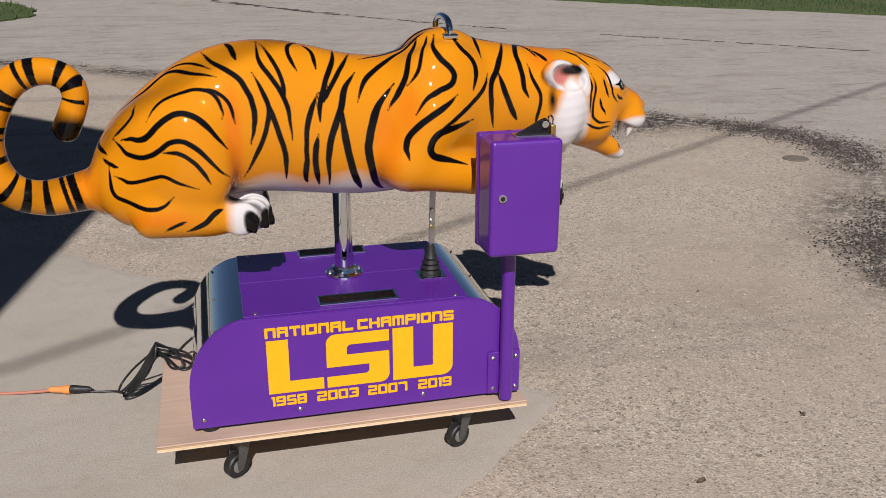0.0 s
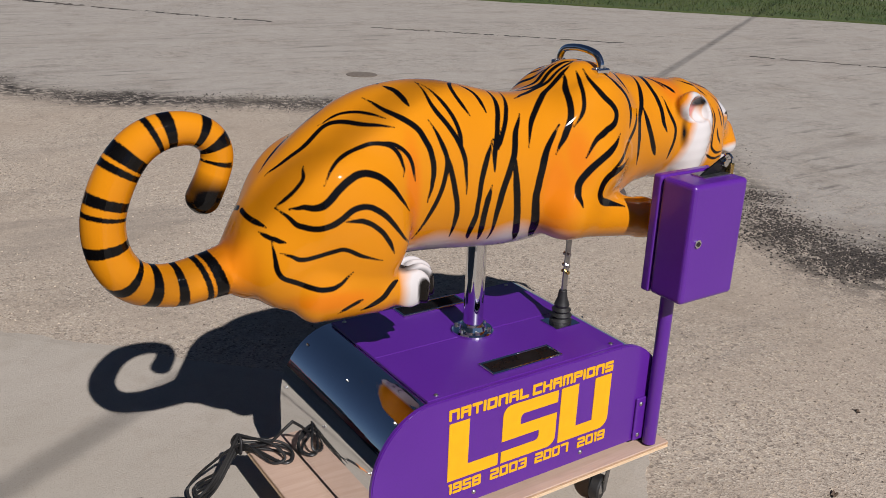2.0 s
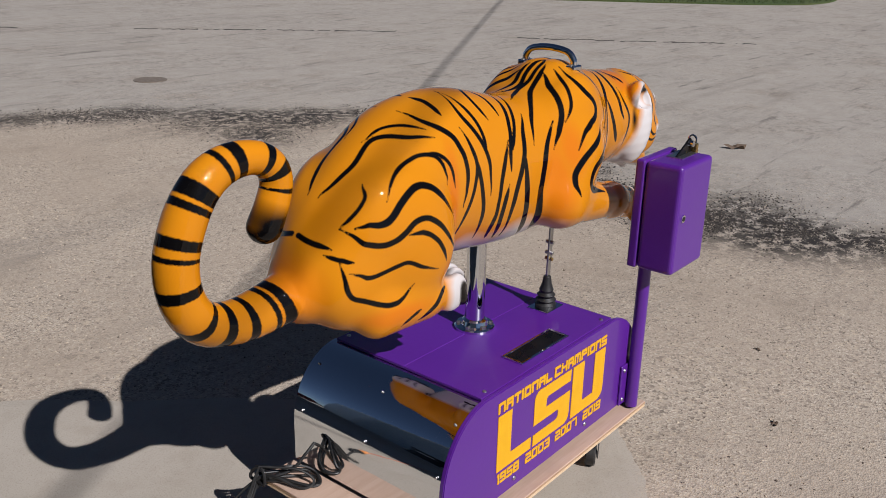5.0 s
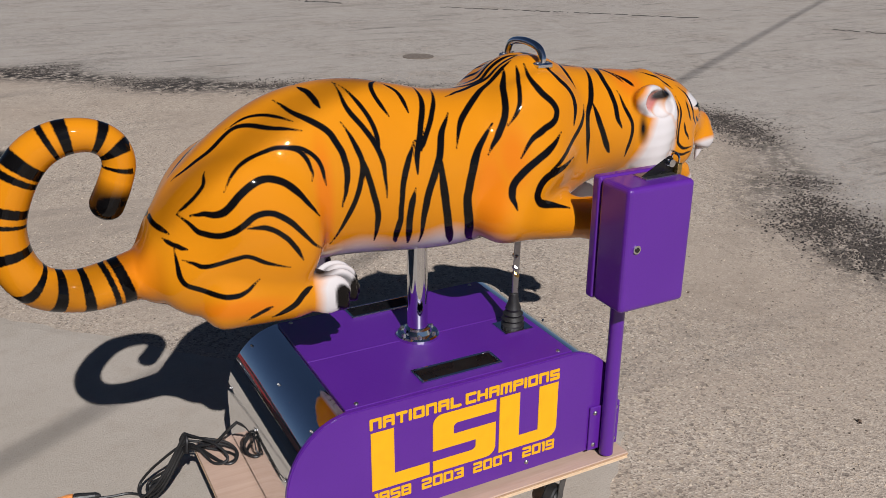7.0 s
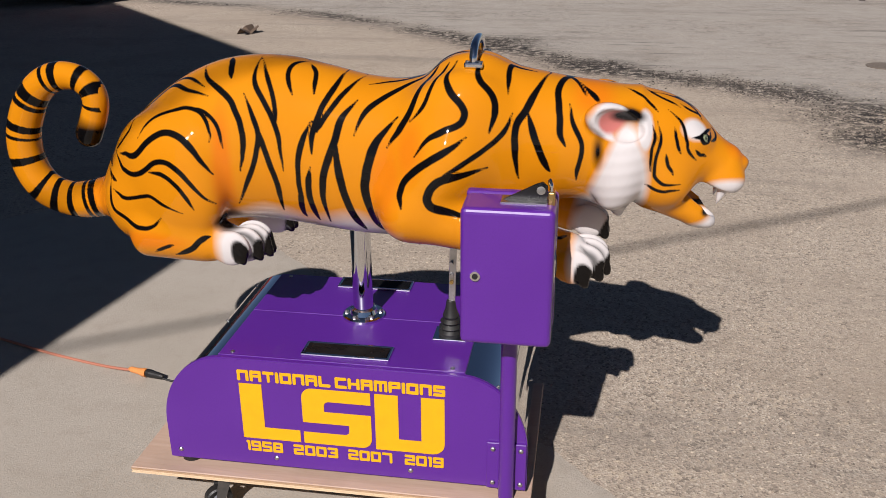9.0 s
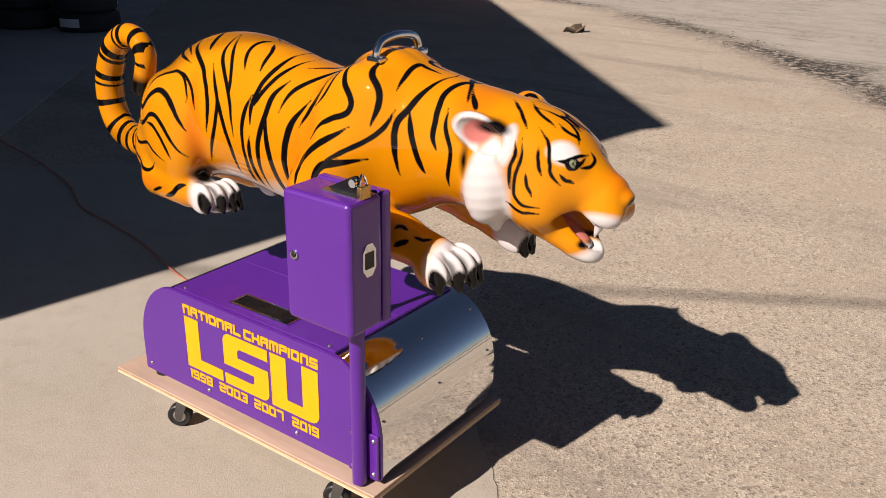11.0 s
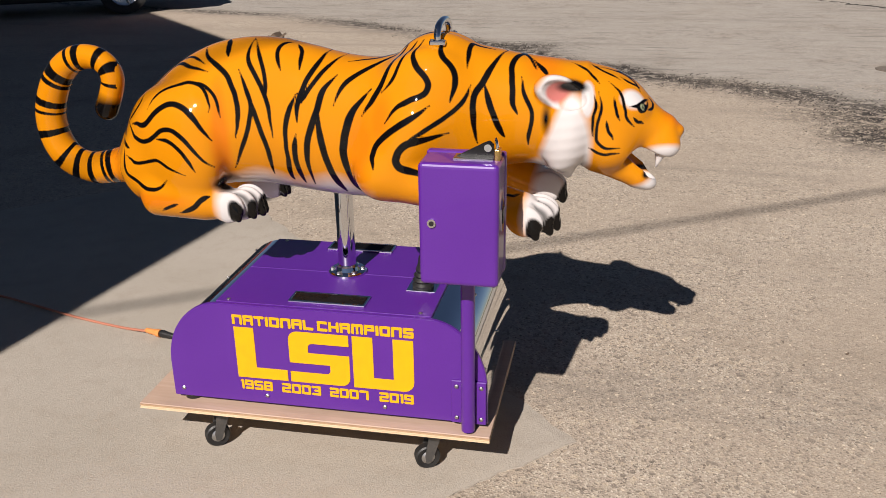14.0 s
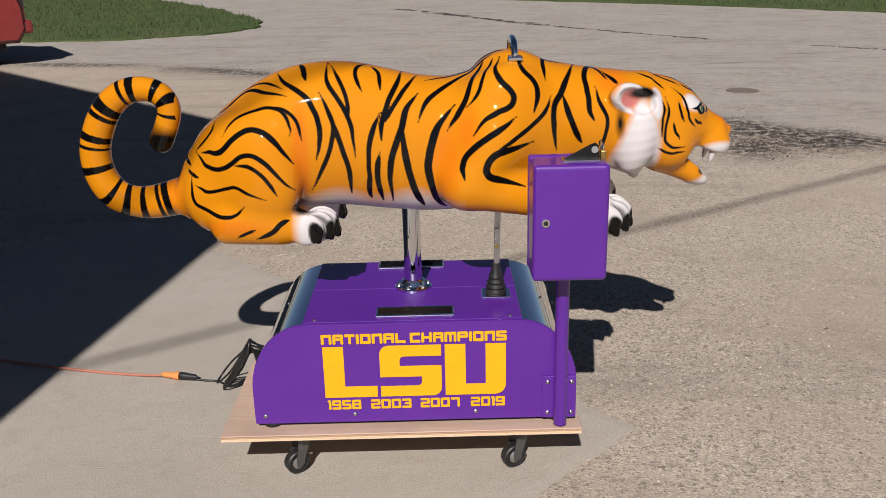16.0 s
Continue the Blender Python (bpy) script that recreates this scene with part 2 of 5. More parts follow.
def ball(c, r, bm=None, u=14, v=9):
    bm = bm or bmesh.new()
    s = r if isinstance(r, tuple) else (r, r, r)
    bmesh.ops.create_uvsphere(bm, u_segments=u, v_segments=v, radius=1.0, matrix=Matrix.LocRotScale(c, None, s))
    return bm


def lathe(profile, centre, axis="Z", sides=28, bm=None):
    """Turns a profile of (radius, height) round an axis through centre."""
    bm = bm or bmesh.new()
    c = Vector(centre)
    rings = []
    for r, h in profile:
        ring = []
        for i in range(sides):
            a = 2 * math.pi * i / sides
            p, q = r * math.cos(a), r * math.sin(a)
            v = (p, q, h) if axis == "Z" else (p, h, q) if axis == "Y" else (h, p, q)
            ring.append(bm.verts.new(c + Vector(v)))
        rings.append(ring)
    for lo, hi in zip(rings, rings[1:]):
        for i in range(sides):
            bm.faces.new((lo[i], lo[(i + 1) % sides], hi[(i + 1) % sides], hi[i]))
    bm.faces.new(rings[0][::-1])
    bm.faces.new(rings[-1])
    bmesh.ops.recalc_face_normals(bm, faces=bm.faces)
    return bm


def smooth_path(points, steps=8):
    """Catmull-Rom through points."""
    p = [np.array(q, float) for q in points]
    p = [2 * p[0] - p[1]] + p + [2 * p[-1] - p[-2]]
    out = []
    for a, b, c, d in zip(p, p[1:], p[2:], p[3:]):
        for k in range(steps):
            s = k / steps
            out.append(0.5 * (2 * b + (c - a) * s + (2 * a - 5 * b + 4 * c - d) * s * s + (3 * b - a - 3 * c + d) * s ** 3))
    return np.array(out + [p[-2]])


def tube(points, r, sides=10, bm=None, steps=8):
    bm = bm or bmesh.new()
    path = [Vector(q) for q in smooth_path(points, steps)]
    up, rings = Vector((0.13, 0.21, 1)).normalized(), []
    for i, p in enumerate(path):
        d = (path[min(i + 1, len(path) - 1)] - path[max(i - 1, 0)]).normalized()
        side = d.cross(up)
        if side.length < 1e-3:
            side = d.cross(Vector((1, 0, 0)))
        side.normalize()
        up = side.cross(d).normalized()
        rings.append([bm.verts.new(p + r * (math.cos(2 * math.pi * k / sides) * side + math.sin(2 * math.pi * k / sides) * up)) for k in range(sides)])
    for lo, hi in zip(rings, rings[1:]):
        for k in range(sides):
            bm.faces.new((lo[k], lo[(k + 1) % sides], hi[(k + 1) % sides], hi[k]))
    bm.faces.new(rings[0][::-1])
    bm.faces.new(rings[-1])
    bmesh.ops.recalc_face_normals(bm, faces=bm.faces)
    return bm


def slab(outline, z0, z1, bm=None, bevel=0.0):
    """A plan outline raised from z0 to z1."""
    bm = bm or bmesh.new()
    f = bm.faces.new([bm.verts.new((x, y, z1)) for x, y in outline])
    made = bmesh.ops.extrude_face_region(bm, geom=[f])
    bmesh.ops.translate(bm, vec=(0, 0, z0 - z1), verts=[v for v in made["geom"] if isinstance(v, bmesh.types.BMVert)])
    bmesh.ops.recalc_face_normals(bm, faces=bm.faces)
    if bevel:
        bmesh.ops.bevel(bm, geom=list(bm.edges), offset=bevel, segments=2, affect="EDGES")
    return bm


def plate_xz(outline, y0, y1, bm=None, bevel=0.0):
    """An upright outline in x and z, from y0 to y1."""
    bm = bm or bmesh.new()
    f = bm.faces.new([bm.verts.new((x, y0, z)) for x, z in outline])
    made = bmesh.ops.extrude_face_region(bm, geom=[f])
    bmesh.ops.translate(bm, vec=(0, y1 - y0, 0), verts=[v for v in made["geom"] if isinstance(v, bmesh.types.BMVert)])
    bmesh.ops.recalc_face_normals(bm, faces=bm.faces)
    if bevel:
        bmesh.ops.bevel(bm, geom=list(bm.edges), offset=bevel, segments=2, affect="EDGES")
    return bm


# ---- ground ----
# the building's wall runs along ALONG; OUT points from it over the forecourt
ALONG, OUT = Vector((-0.69, 0.724)).normalized(), Vector((0.724, 0.69)).normalized()


def site(n, u):
    p = OUT * n + ALONG * u
    return (p.x, p.y)


RIM = smooth_path([(-9, 13.6), (-5.5, 12.6), (-2.8, 11.6), (-0.4, 9.8), (1.0, 8.4), (2.1, 7.75), (3.0, 6.95), (3.85, 6.2), (4.3, 5.4), (4.05, 4.6), (3.3, 3.7), (3.1, 3.2), (3.1, 2.6), (3.4, 2.0), (5.0, 0.5), (9.0, -2.0)], 10)


CLUMPS = ((2.75, 6.9, 0.4), (2.8, 6.2, 0.34), (2.5, 7.5, 0.3), (3.25, 6.3, 0.32), (1.0, 8.45, 0.3), (0.0, 9.6, 0.35), (3.25, 3.35, 0.3), (3.1, 2.9, 0.32), (3.3, 2.5, 0.36), (3.6, 2.75, 0.3), (3.6, 3.9, 0.2))


def axis_cells(lo, hi, step, far):
    inner = np.arange(lo, hi + 1e-6, step)
    out = [hi]
    s = step
    while out[-1] < far:
        s *= 1.6
        out.append(out[-1] + s)
    low = [lo]
    s = step
    while low[-1] > -far:
        s *= 1.6
        low.append(low[-1] - s)
    return np.concatenate([low[:0:-1], inner, out[1:]])


def build_ground():
    xs, ys = axis_cells(-8, 13, 0.12, 900), axis_cells(-1, 16, 0.12, 900)
    gx, gy = np.meshgrid(xs, ys, indexing="ij")
    nx, ny = gx.shape
    verts = np.stack([gx, gy, np.zeros_like(gx)], -1).reshape(-1, 3)
    idx = np.arange(nx * ny).reshape(nx, ny)
    quads = np.stack([idx[:-1, :-1], idx[1:, :-1], idx[1:, 1:], idx[:-1, 1:]], -1).reshape(-1, 4)
    me = bpy.data.meshes.new("ground")
    me.from_pydata(verts.tolist(), [], quads.tolist())
    # side of the broken rim, and nearness to it
    p = verts[:, :2]
    best, side = np.full(len(p), 1e9), np.zeros(len(p))
    for a, b in zip(RIM[:-1], RIM[1:]):
        d = b - a
        s = np.clip(((p - a) @ d) / (d @ d), 0, 1)
        q = p - (a + s[:, None] * d)
        r = np.hypot(q[:, 0], q[:, 1])
        near = r < best
        best[near] = r[near]
        side[near] = np.sign(d[0] * q[near, 1] - d[1] * q[near, 0])
    # the side towards the road lies to the left of the rim's run
    signed = best * side
    patch = np.zeros(len(p))
    for x, y, r in CLUMPS:
        patch = np.maximum(patch, 1.3 * np.exp(-((p[:, 0] - x) ** 2 + (p[:, 1] - y) ** 2) / r ** 2))
    me.attributes.new("road", "FLOAT", "POINT").data.foreach_set("value", np.clip(0.5 + signed / 0.7, 0, 1).astype(np.float32))
    me.attributes.new("crumble", "FLOAT", "POINT").data.foreach_set("value", np.clip(np.exp(-((signed - 0.02) / np.where(signed > 0, 0.16, 0.3)) ** 2) + patch, 0, 1).astype(np.float32))
    me.materials.append(GROUND)
    return tagged(new("ground", me), "worn tan asphalt forecourt with exposed stones and broken dark rims", "ground", kind="structure")


build_ground()


def ragged_slab(n0, n1, u0, u1, z0, z1, cell=0.035):
    """A cast slab with a crumbled outline: a grid of quads and a skirt down to z0."""
    a, b = int((n1 - n0) / cell), int((u1 - u0) / cell)
    bm = bmesh.new()
    grid = []
    for i in range(a + 1):
        row = []
        for k in range(b + 1):
            p = Vector((*site(n0 + (n1 - n0) * i / a, u0 + (u1 - u0) * k / b), z1))
            w = 0.022 * (noise.noise(p * 6) + 0.7 * noise.noise(p * 23))
            if i in (0, a):
                p += Vector((OUT.x * w, OUT.y * w, -0.002))
            if k in (0, b):
                p += Vector((ALONG.x * w, ALONG.y * w, -0.002))
            row.append(bm.verts.new(p))
        grid.append(row)
    for i in range(a):
        for k in range(b):
            bm.faces.new((grid[i][k], grid[i][k + 1], grid[i + 1][k + 1], grid[i + 1][k]))
    made = bmesh.ops.extrude_edge_only(bm, edges=[e for e in bm.edges if e.is_boundary])
    for v in made["geom"]:
        if isinstance(v, bmesh.types.BMVert):
            v.co.z = z0
    bmesh.ops.recalc_face_normals(bm, faces=bm.faces)
    return bm


bm = ragged_slab(-0.13, 2.34, 0.935, 4.26, -0.1, 0.006)
tagged(part("pavement_apron", bm, CONCRETE), "light worn concrete slab under the ride with a ragged edge", "pavement", kind="structure")
for k in range(-1, 4):
    u0 = -4.6 + 4.43 * k
    tagged(part("pavement_walkway", slab([site(-0.145, u0), site(-0.145, u0 + 4.42), site(-1.6, u0 + 4.42), site(-1.6, u0)], -0.1, 0.012, bevel=0.004), WALKWAY), "pale concrete walkway bay along the building wall", "pavement", kind="structure")

# grass verge beyond the road, and the island by the drive


def turf(name, outline, label, count, seed):
    """A grass sheet with a ragged border, and blades on it."""
    rnd = random.Random(seed)
    bm = bmesh.new()
    loop = smooth_path(outline + [outline[0]], 10)[:-1]
    c = Vector((sum(p[0] for p in loop) / len(loop), sum(p[1] for p in loop) / len(loop)))
    pts = []
    for x, y in loop:
        w = 0.25 * noise.noise(Vector((x * 1.3, y * 1.3, 0))) + 0.12 * noise.noise(Vector((x * 5, y * 5, 3)))
        d = (Vector((x, y)) - c).normalized()
        pts.append((x + d.x * w, y + d.y * w))
    f = bm.faces.new([bm.verts.new((x, y, 0.03)) for x, y in pts])
    made = bmesh.ops.extrude_face_region(bm, geom=[f])
    bmesh.ops.translate(bm, vec=(0, 0, -0.06), verts=[v for v in made["geom"] if isinstance(v, bmesh.types.BMVert)])
    bmesh.ops.recalc_face_normals(bm, faces=bm.faces)
    tagged(part(name, bm, TURF), label, "grass", kind="structure")
    xs, ys = [p[0] for p in pts], [p[1] for p in pts]
    verts, faces = [], []
    poly = np.array(pts)
    while len(faces) < count:
        x, y = rnd.uniform(min(xs), max(xs)), rnd.uniform(min(ys), max(ys))
        if y > 30 or abs(x) > 26:
            continue
        a, b = poly, np.roll(poly, -1, 0)
        cross = ((a[:, 1] > y) != (b[:, 1] > y)) & (x < (b[:, 0] - a[:, 0]) * (y - a[:, 1]) / (b[:, 1] - a[:, 1] + 1e-9) + a[:, 0])
        if cross.sum() % 2 == 0:
            continue
        h, w, t = rnd.uniform(0.03, 0.085), rnd.uniform(0.006, 0.014), rnd.uniform(0, math.pi)
        i = len(verts)
        verts += [(x - w * math.cos(t), y - w * math.sin(t), 0.02), (x + w * math.cos(t), y + w * math.sin(t), 0.02), (x + rnd.uniform(-0.04, 0.04), y + rnd.uniform(-0.04, 0.04), 0.03 + h)]
        faces.append((i, i + 1, i + 2))
    me = bpy.data.meshes.new("grass_blades")
    me.from_pydata(verts, [], faces)
    me.materials.append(TURF)
    tagged(new("grass_blades", me), "short green grass blades on the verge", "grass", kind="stuff")


turf("ground_verge", [(-2, 28), (2, 24.5), (6, 20.9), (9, 17.7), (11.6, 14.9), (14.6, 11.5), (18.6, 7.2), (24, 10), (20, 16), (15, 22), (9, 29), (3, 35)], "green grass verge beyond the road", 26000, 3)
turf("ground_island", [(-2.9, 17.9), (-3.2, 16.9), (-4.3, 15.9), (-6.2, 15.6), (-8, 16.4), (-11, 18.5), (-15, 23), (-14, 30), (-9, 29), (-4.6, 22.2)], "green grass island beside the drive", 16000, 4)


def scatter(name, spots, size, material, label, seed):
    """Loose stones: squat many-sided bits, all one object."""
    rnd = random.Random(seed)
    verts, faces = [], []
    for x, y in spots:
        r = rnd.uniform(*size)
        t, q, h = rnd.uniform(0, 6.3), rnd.uniform(0.6, 1.0), rnd.uniform(0.35, 0.75)
        i = len(verts)
        for k in range(5):
            a, rr = t + 2 * math.pi * k / 5, r * rnd.uniform(0.7, 1.1)
            verts.append((x + rr * math.cos(a), y + q * rr * math.sin(a), -0.001))
            a += 0.25
            verts.append((x + 0.7 * rr * math.cos(a), y + 0.7 * q * rr * math.sin(a), r * h * rnd.uniform(0.8, 1.2)))
        for k in range(5):
            j = (k + 1) % 5
            faces.append((i + 2 * k, i + 2 * j, i + 2 * j + 1, i + 2 * k + 1))
        faces.append(tuple(i + 2 * k + 1 for k in range(5)))
    me = bpy.data.meshes.new(name)
    me.from_pydata(verts, [], faces)
    me.materials.append(material)
    return tagged(new(name, me), label, "gravel", kind="stuff")


def open_ground(x, y):
    n, u = OUT.x * x + OUT.y * y, ALONG.x * x + ALONG.y * y
    return not (n < 2.4 and u > 0.95)


rnd = random.Random(11)
spots = []
while len(spots) < 20000:
    x, y = rnd.uniform(-0.8, 4.2), rnd.uniform(1.4, 8.0)
    if open_ground(x, y) and noise.noise(Vector((x * 0.9, y * 0.9, 0))) > rnd.uniform(-0.7, 0.5):
        spots.append((x, y))
scatter("gravel", spots, (0.002, 0.0058), GRAVEL, "loose tan gravel on the worn asphalt", 1)
spots = []
while len(spots) < 14000:
    k = rnd.randrange(20, len(RIM) - 8)
    x, y = RIM[k][0] + rnd.gauss(0, 0.15), RIM[k][1] + rnd.gauss(0, 0.15)
    if noise.noise(Vector((x * 0.8, y * 0.8, 7))) + 0.6 * noise.noise(Vector((x * 4, y * 4, 3))) > rnd.uniform(-0.05, 0.4):
        spots.append((x, y))
for x, y, r in CLUMPS:
    spots += [(x + rnd.gauss(0, 0.5 * r), y + rnd.gauss(0, 0.5 * r)) for _ in range(450)]
scatter("asphalt_crumbs", spots, (0.002, 0.009), CHUNK, "dark crumbs of broken asphalt along the rim", 2)


def crack(points, width, seed):
    """A raised dark seam of tar with uneven width."""
    r = random.Random(seed)
    path = smooth_path([(*p, 0) for p in points], 34)
    verts, faces = [], []
    for i, p in enumerate(path):
        d = path[min(i + 1, len(path) - 1)] - path[max(i - 1, 0)]
        s = np.array([-d[1], d[0], 0]) / np.hypot(d[0], d[1])
        w = width * (0.35 + 0.9 * r.random()) * (0.3 if i in (0, len(path) - 1) else 1)
        j = np.array([r.gauss(0, 1), r.gauss(0, 1), 0]) * width * 0.8
        verts += [tuple(p + j - s * w), tuple(p + j + np.array([0, 0, 0.006])), tuple(p + j + s * w)]
        if i and r.random() > 0.22:
            k = 3 * i
            faces += [(k - 3, k, k + 1, k - 2), (k - 2, k + 1, k + 2, k - 1)]
    me = bpy.data.meshes.new("tar_seam")
    me.from_pydata(verts, [], faces)
    me.materials.append(CHUNK)
    return tagged(new("tar_seam", me), "dark ragged seam across the asphalt", "seam", "seams in the asphalt")


crack([(5.7, 12.5), (6.5, 11.7), (7.1, 11.1), (8.3, 9.85)], 0.035, 1)
crack([(2.6, 16.4), (3.4, 15.2), (4.6, 13.6)], 0.05, 2)
crack([(-0.6, 22.0), (0.7, 19.8), (1.6, 18.1), (2.5, 16.5)], 0.09, 5)
crack([(9.0, 8.3), (9.9, 7.0), (11.0, 5.6)], 0.04, 3)

# iron cover in the asphalt
bm = lathe([(0.16, 0.0), (0.16, 0.006), (0.15, 0.008), (0.14, 0.006), (0.02, 0.007)], (3.51, 8.76, 0))
tagged(part("drain_cover", bm, IRON), "small round iron drain cover set in the asphalt", "drain cover", "covers in the asphalt")
bm = lathe([(0.085, 0.0), (0.085, 0.006), (0.078, 0.009), (0.07, 0.006), (0.01, 0.007)], (3.8, 4.98, 0))
tagged(part("drain_cover", bm, IRON), "small round iron drain cover set in the asphalt", "drain cover", "covers in the asphalt")


def dry_leaf(x, y, z, turn, size):
    bm = bmesh.new()
    rim = []
    for k in range(9):
        a = 2 * math.pi * k / 9
        rr = size * (1.0 if k % 2 else 0.62)
        rim.append(bm.verts.new((rr * math.cos(a), 0.45 * rr * math.sin(a), 0.35 * size * abs(math.sin(a * 1.5)))))
    mid = bm.verts.new((0, 0, 0.08 * size))
    for k in range(9):
        bm.faces.new((mid, rim[k], rim[(k + 1) % 9]))
    ob = part("dry_leaf", bm, LEAF)
    ob.matrix_basis = pose(x, y, z, 0, 0, turn)
    return tagged(ob, "small curled dry brown leaf on the ground", "leaf", "leaves on the ground")


dry_leaf(1.25, 1.75, 0.0, 20, 0.024)
dry_leaf(1.75, 2.0, 0.0, 70, 0.02)
dry_leaf(4.88, 3.38, 0.0, -60, 0.1)
# this large one stands in for a dark streak about half a metre long
dry_leaf(-2.83, 9.85, 0.0, 80, 0.24)
dry_leaf(1.95, 3.01, 0.0, 30, 0.014)

# ---- building with the forecourt in its shade ----
EAVE = 6.07


def build_building():
    """A long hall: two seen faces of ribbed siding, plinth, eaves trim and flat roof."""
    hall = new("building")
    tagged(hall, "blue-grey metal-clad building with ribbed siding", "building", kind="structure")
    def upright(n0, n1, u0, u1, z0, z1):
        return slab([site(n0, u0), site(n1, u0), site(n1, u1), site(n0, u1)], z0, z1)
    part("wall", upright(-1.9, -1.6, 0.56, 30, 0, EAVE), SIDING, hall)
    part("wall", upright(-14, -1.9, 0.56, 0.86, 0, EAVE), SIDING, hall)
    part("wall", upright(-14, -13.7, 0.86, 30, 0, EAVE), SIDING, hall)
    part("wall", upright(-13.7, -1.9, 29.7, 30, 0, EAVE), SIDING, hall)
    part("roof", upright(-14.0, -1.55, 0.52, 30.05, EAVE, EAVE + 0.12), TRIMMING, hall)
    part("plinth", upright(-1.6, -1.57, 0.56, 30, 0.012, 0.2), CONCRETE, hall)
    u = 0.7
    while u < 22:
        bm = upright(-1.6, -1.575, u, u + 0.03, 0.2, EAVE)
        part("siding_rib", bm, SIDING, hall)
        u += 0.3


build_building()

# ---- plywood dolly ----
FLOOR = 0.008
DECK = 0.168
dolly = thing("plywood_dolly", (0.31, 2.305, FLOOR), "low plywood dolly on four black swivel casters", "dolly")
deck = wpart("board", box(-0.2, 0.825, 2.02, 2.59, DECK - 0.0045, DECK, 0.0015, 1), PLY, dolly, "pinkish plywood top")
for k in range(3):
    z = DECK - 0.0045 * (k + 1)
    inset = 0.0012 * (k % 2)
    wpart("veneer", box(-0.2 + inset, 0.825 - inset, 2.02 + inset, 2.59 - inset, z - 0.0045, z - 0.0002), (PLY_DARK, PLY_PALE, PLY_PALE)[k], deck)


def caster(x, y, turn):
    """Swivel caster: top plate, ball race, fork, wheel with hub."""
    top = DECK - 0.018
    r = 0.036
    m = Matrix.Translation((x, y, 0)) @ Matrix.Rotation(radians(turn), 4, "Z")
    def put(bm):
        bm.transform(m)
        return bm
    body = wpart("caster", put(box(-0.046, 0.046, -0.035, 0.035, top - 0.006, top - 0.0003, 0.002)), BLACK, dolly)
    wpart("swivel_race", put(lathe([(0.02, top - 0.022), (0.03, top - 0.02), (0.031, top - 0.01), (0.026, top - 0.005)], (0, 0, 0))), STEEL, body, smooth=True)
    bm = bmesh.new()
    for s in (-1, 1):
        plate_xz([(-0.016, top - 0.02), (0.022, top - 0.02), (0.036, FLOOR + r + 0.01), (0.034, FLOOR + r - 0.01), (0.018, FLOOR + r - 0.01), (-0.008, top - 0.045)], s * 0.021 - 0.0015, s * 0.021 + 0.0015, bm)
    box(-0.02, 0.024, -0.0225, 0.0225, top - 0.024, top - 0.02, bm=bm)
    wpart("fork", put(bm), FORK, body)
    wheel = wpart("wheel", put(lathe([(0.02, -0.013), (r - 0.004, -0.015), (r, -0.011), (r, 0.011), (r - 0.004, 0.015), (0.02, 0.013)], (0.026, 0, FLOOR + r), "Y", 32)), RUBBER, body)
    wpart("hub", put(lathe([(0.006, -0.02), (0.014, -0.0165), (0.0195, -0.0135), (0.0195, 0.0135), (0.014, 0.0165), (0.006, 0.02)], (0.026, 0, FLOOR + r), "Y", 20)), STEEL, body)


for x, y, turn in ((0.02, 2.10, 215), (0.66, 2.10, 205), (-0.02, 2.52, 150), (0.68, 2.52, 190)):
    caster(x, y, turn)
wpart("batten", box(0.1, 0.56, 2.14, 2.18, DECK - 0.034, DECK - 0.0185, 0.002), TIMBER, dolly, "raw timber batten under the board")

# ---- base of the ride ----
Y0, Y1 = 2.06, 2.575
FOOT, TOP = 0.182, 0.487
XL, XR = -0.105, 0.812
ride = thing("ride_base", (0.355, 2.32, DECK), "purple coin-operated ride base with polished steel ends and yellow lettering", "kiddie ride base")


def arch(inset):
    """Outline of the base: upright ends that bend over into a flat top."""
    pts = [(XL + inset, FOOT), (XL + inset, 0.29)]
    rx, rz = 0.165 - inset, TOP - inset - 0.29
    for k in range(1, 15):
        a = math.pi / 2 * k / 14
        pts.append((XL + 0.165 - rx * math.cos(a), 0.29 + rz * math.sin(a)))
    for k in range(0, 15):
        a = math.pi / 2 * (1 - k / 14)
        pts.append((XR - 0.165 + rx * math.cos(a), 0.29 + rz * math.sin(a)))
    return pts + [(XR - inset, FOOT)]


front = wpart("front_panel", plate_xz(arch(0), Y0, Y0 + 0.014, bevel=0.0025), PURPLE, ride, "glossy purple sheet metal panel")
wpart("back_panel", plate_xz(arch(0.013), Y1 - 0.014, Y1 - 0.001, bevel=0.0025), PURPLE, ride)


def end_sheet(left):
    """Bent steel sheet between the panels, 3 mm thick."""
    pts = arch(0.007)
    half = len(pts) // 2
    run = pts[:half] if left else pts[half:]
    bm = bmesh.new()
    rows = []
    for x, z in run:
        d = 0.003
        rows.append([bm.verts.new((x, Y0 + 0.0145, z)), bm.verts.new((x, Y1, z)), bm.verts.new((x + (d if left else -d), Y1, z - d)), bm.verts.new((x + (d if left else -d), Y0 + 0.0145, z - d))])
    for a, b in zip(rows, rows[1:]):
        for k in range(4):
            bm.faces.new((a[k], a[(k + 1) % 4], b[(k + 1) % 4], b[k]))
    bmesh.ops.recalc_face_normals(bm, faces=bm.faces)
    return bm


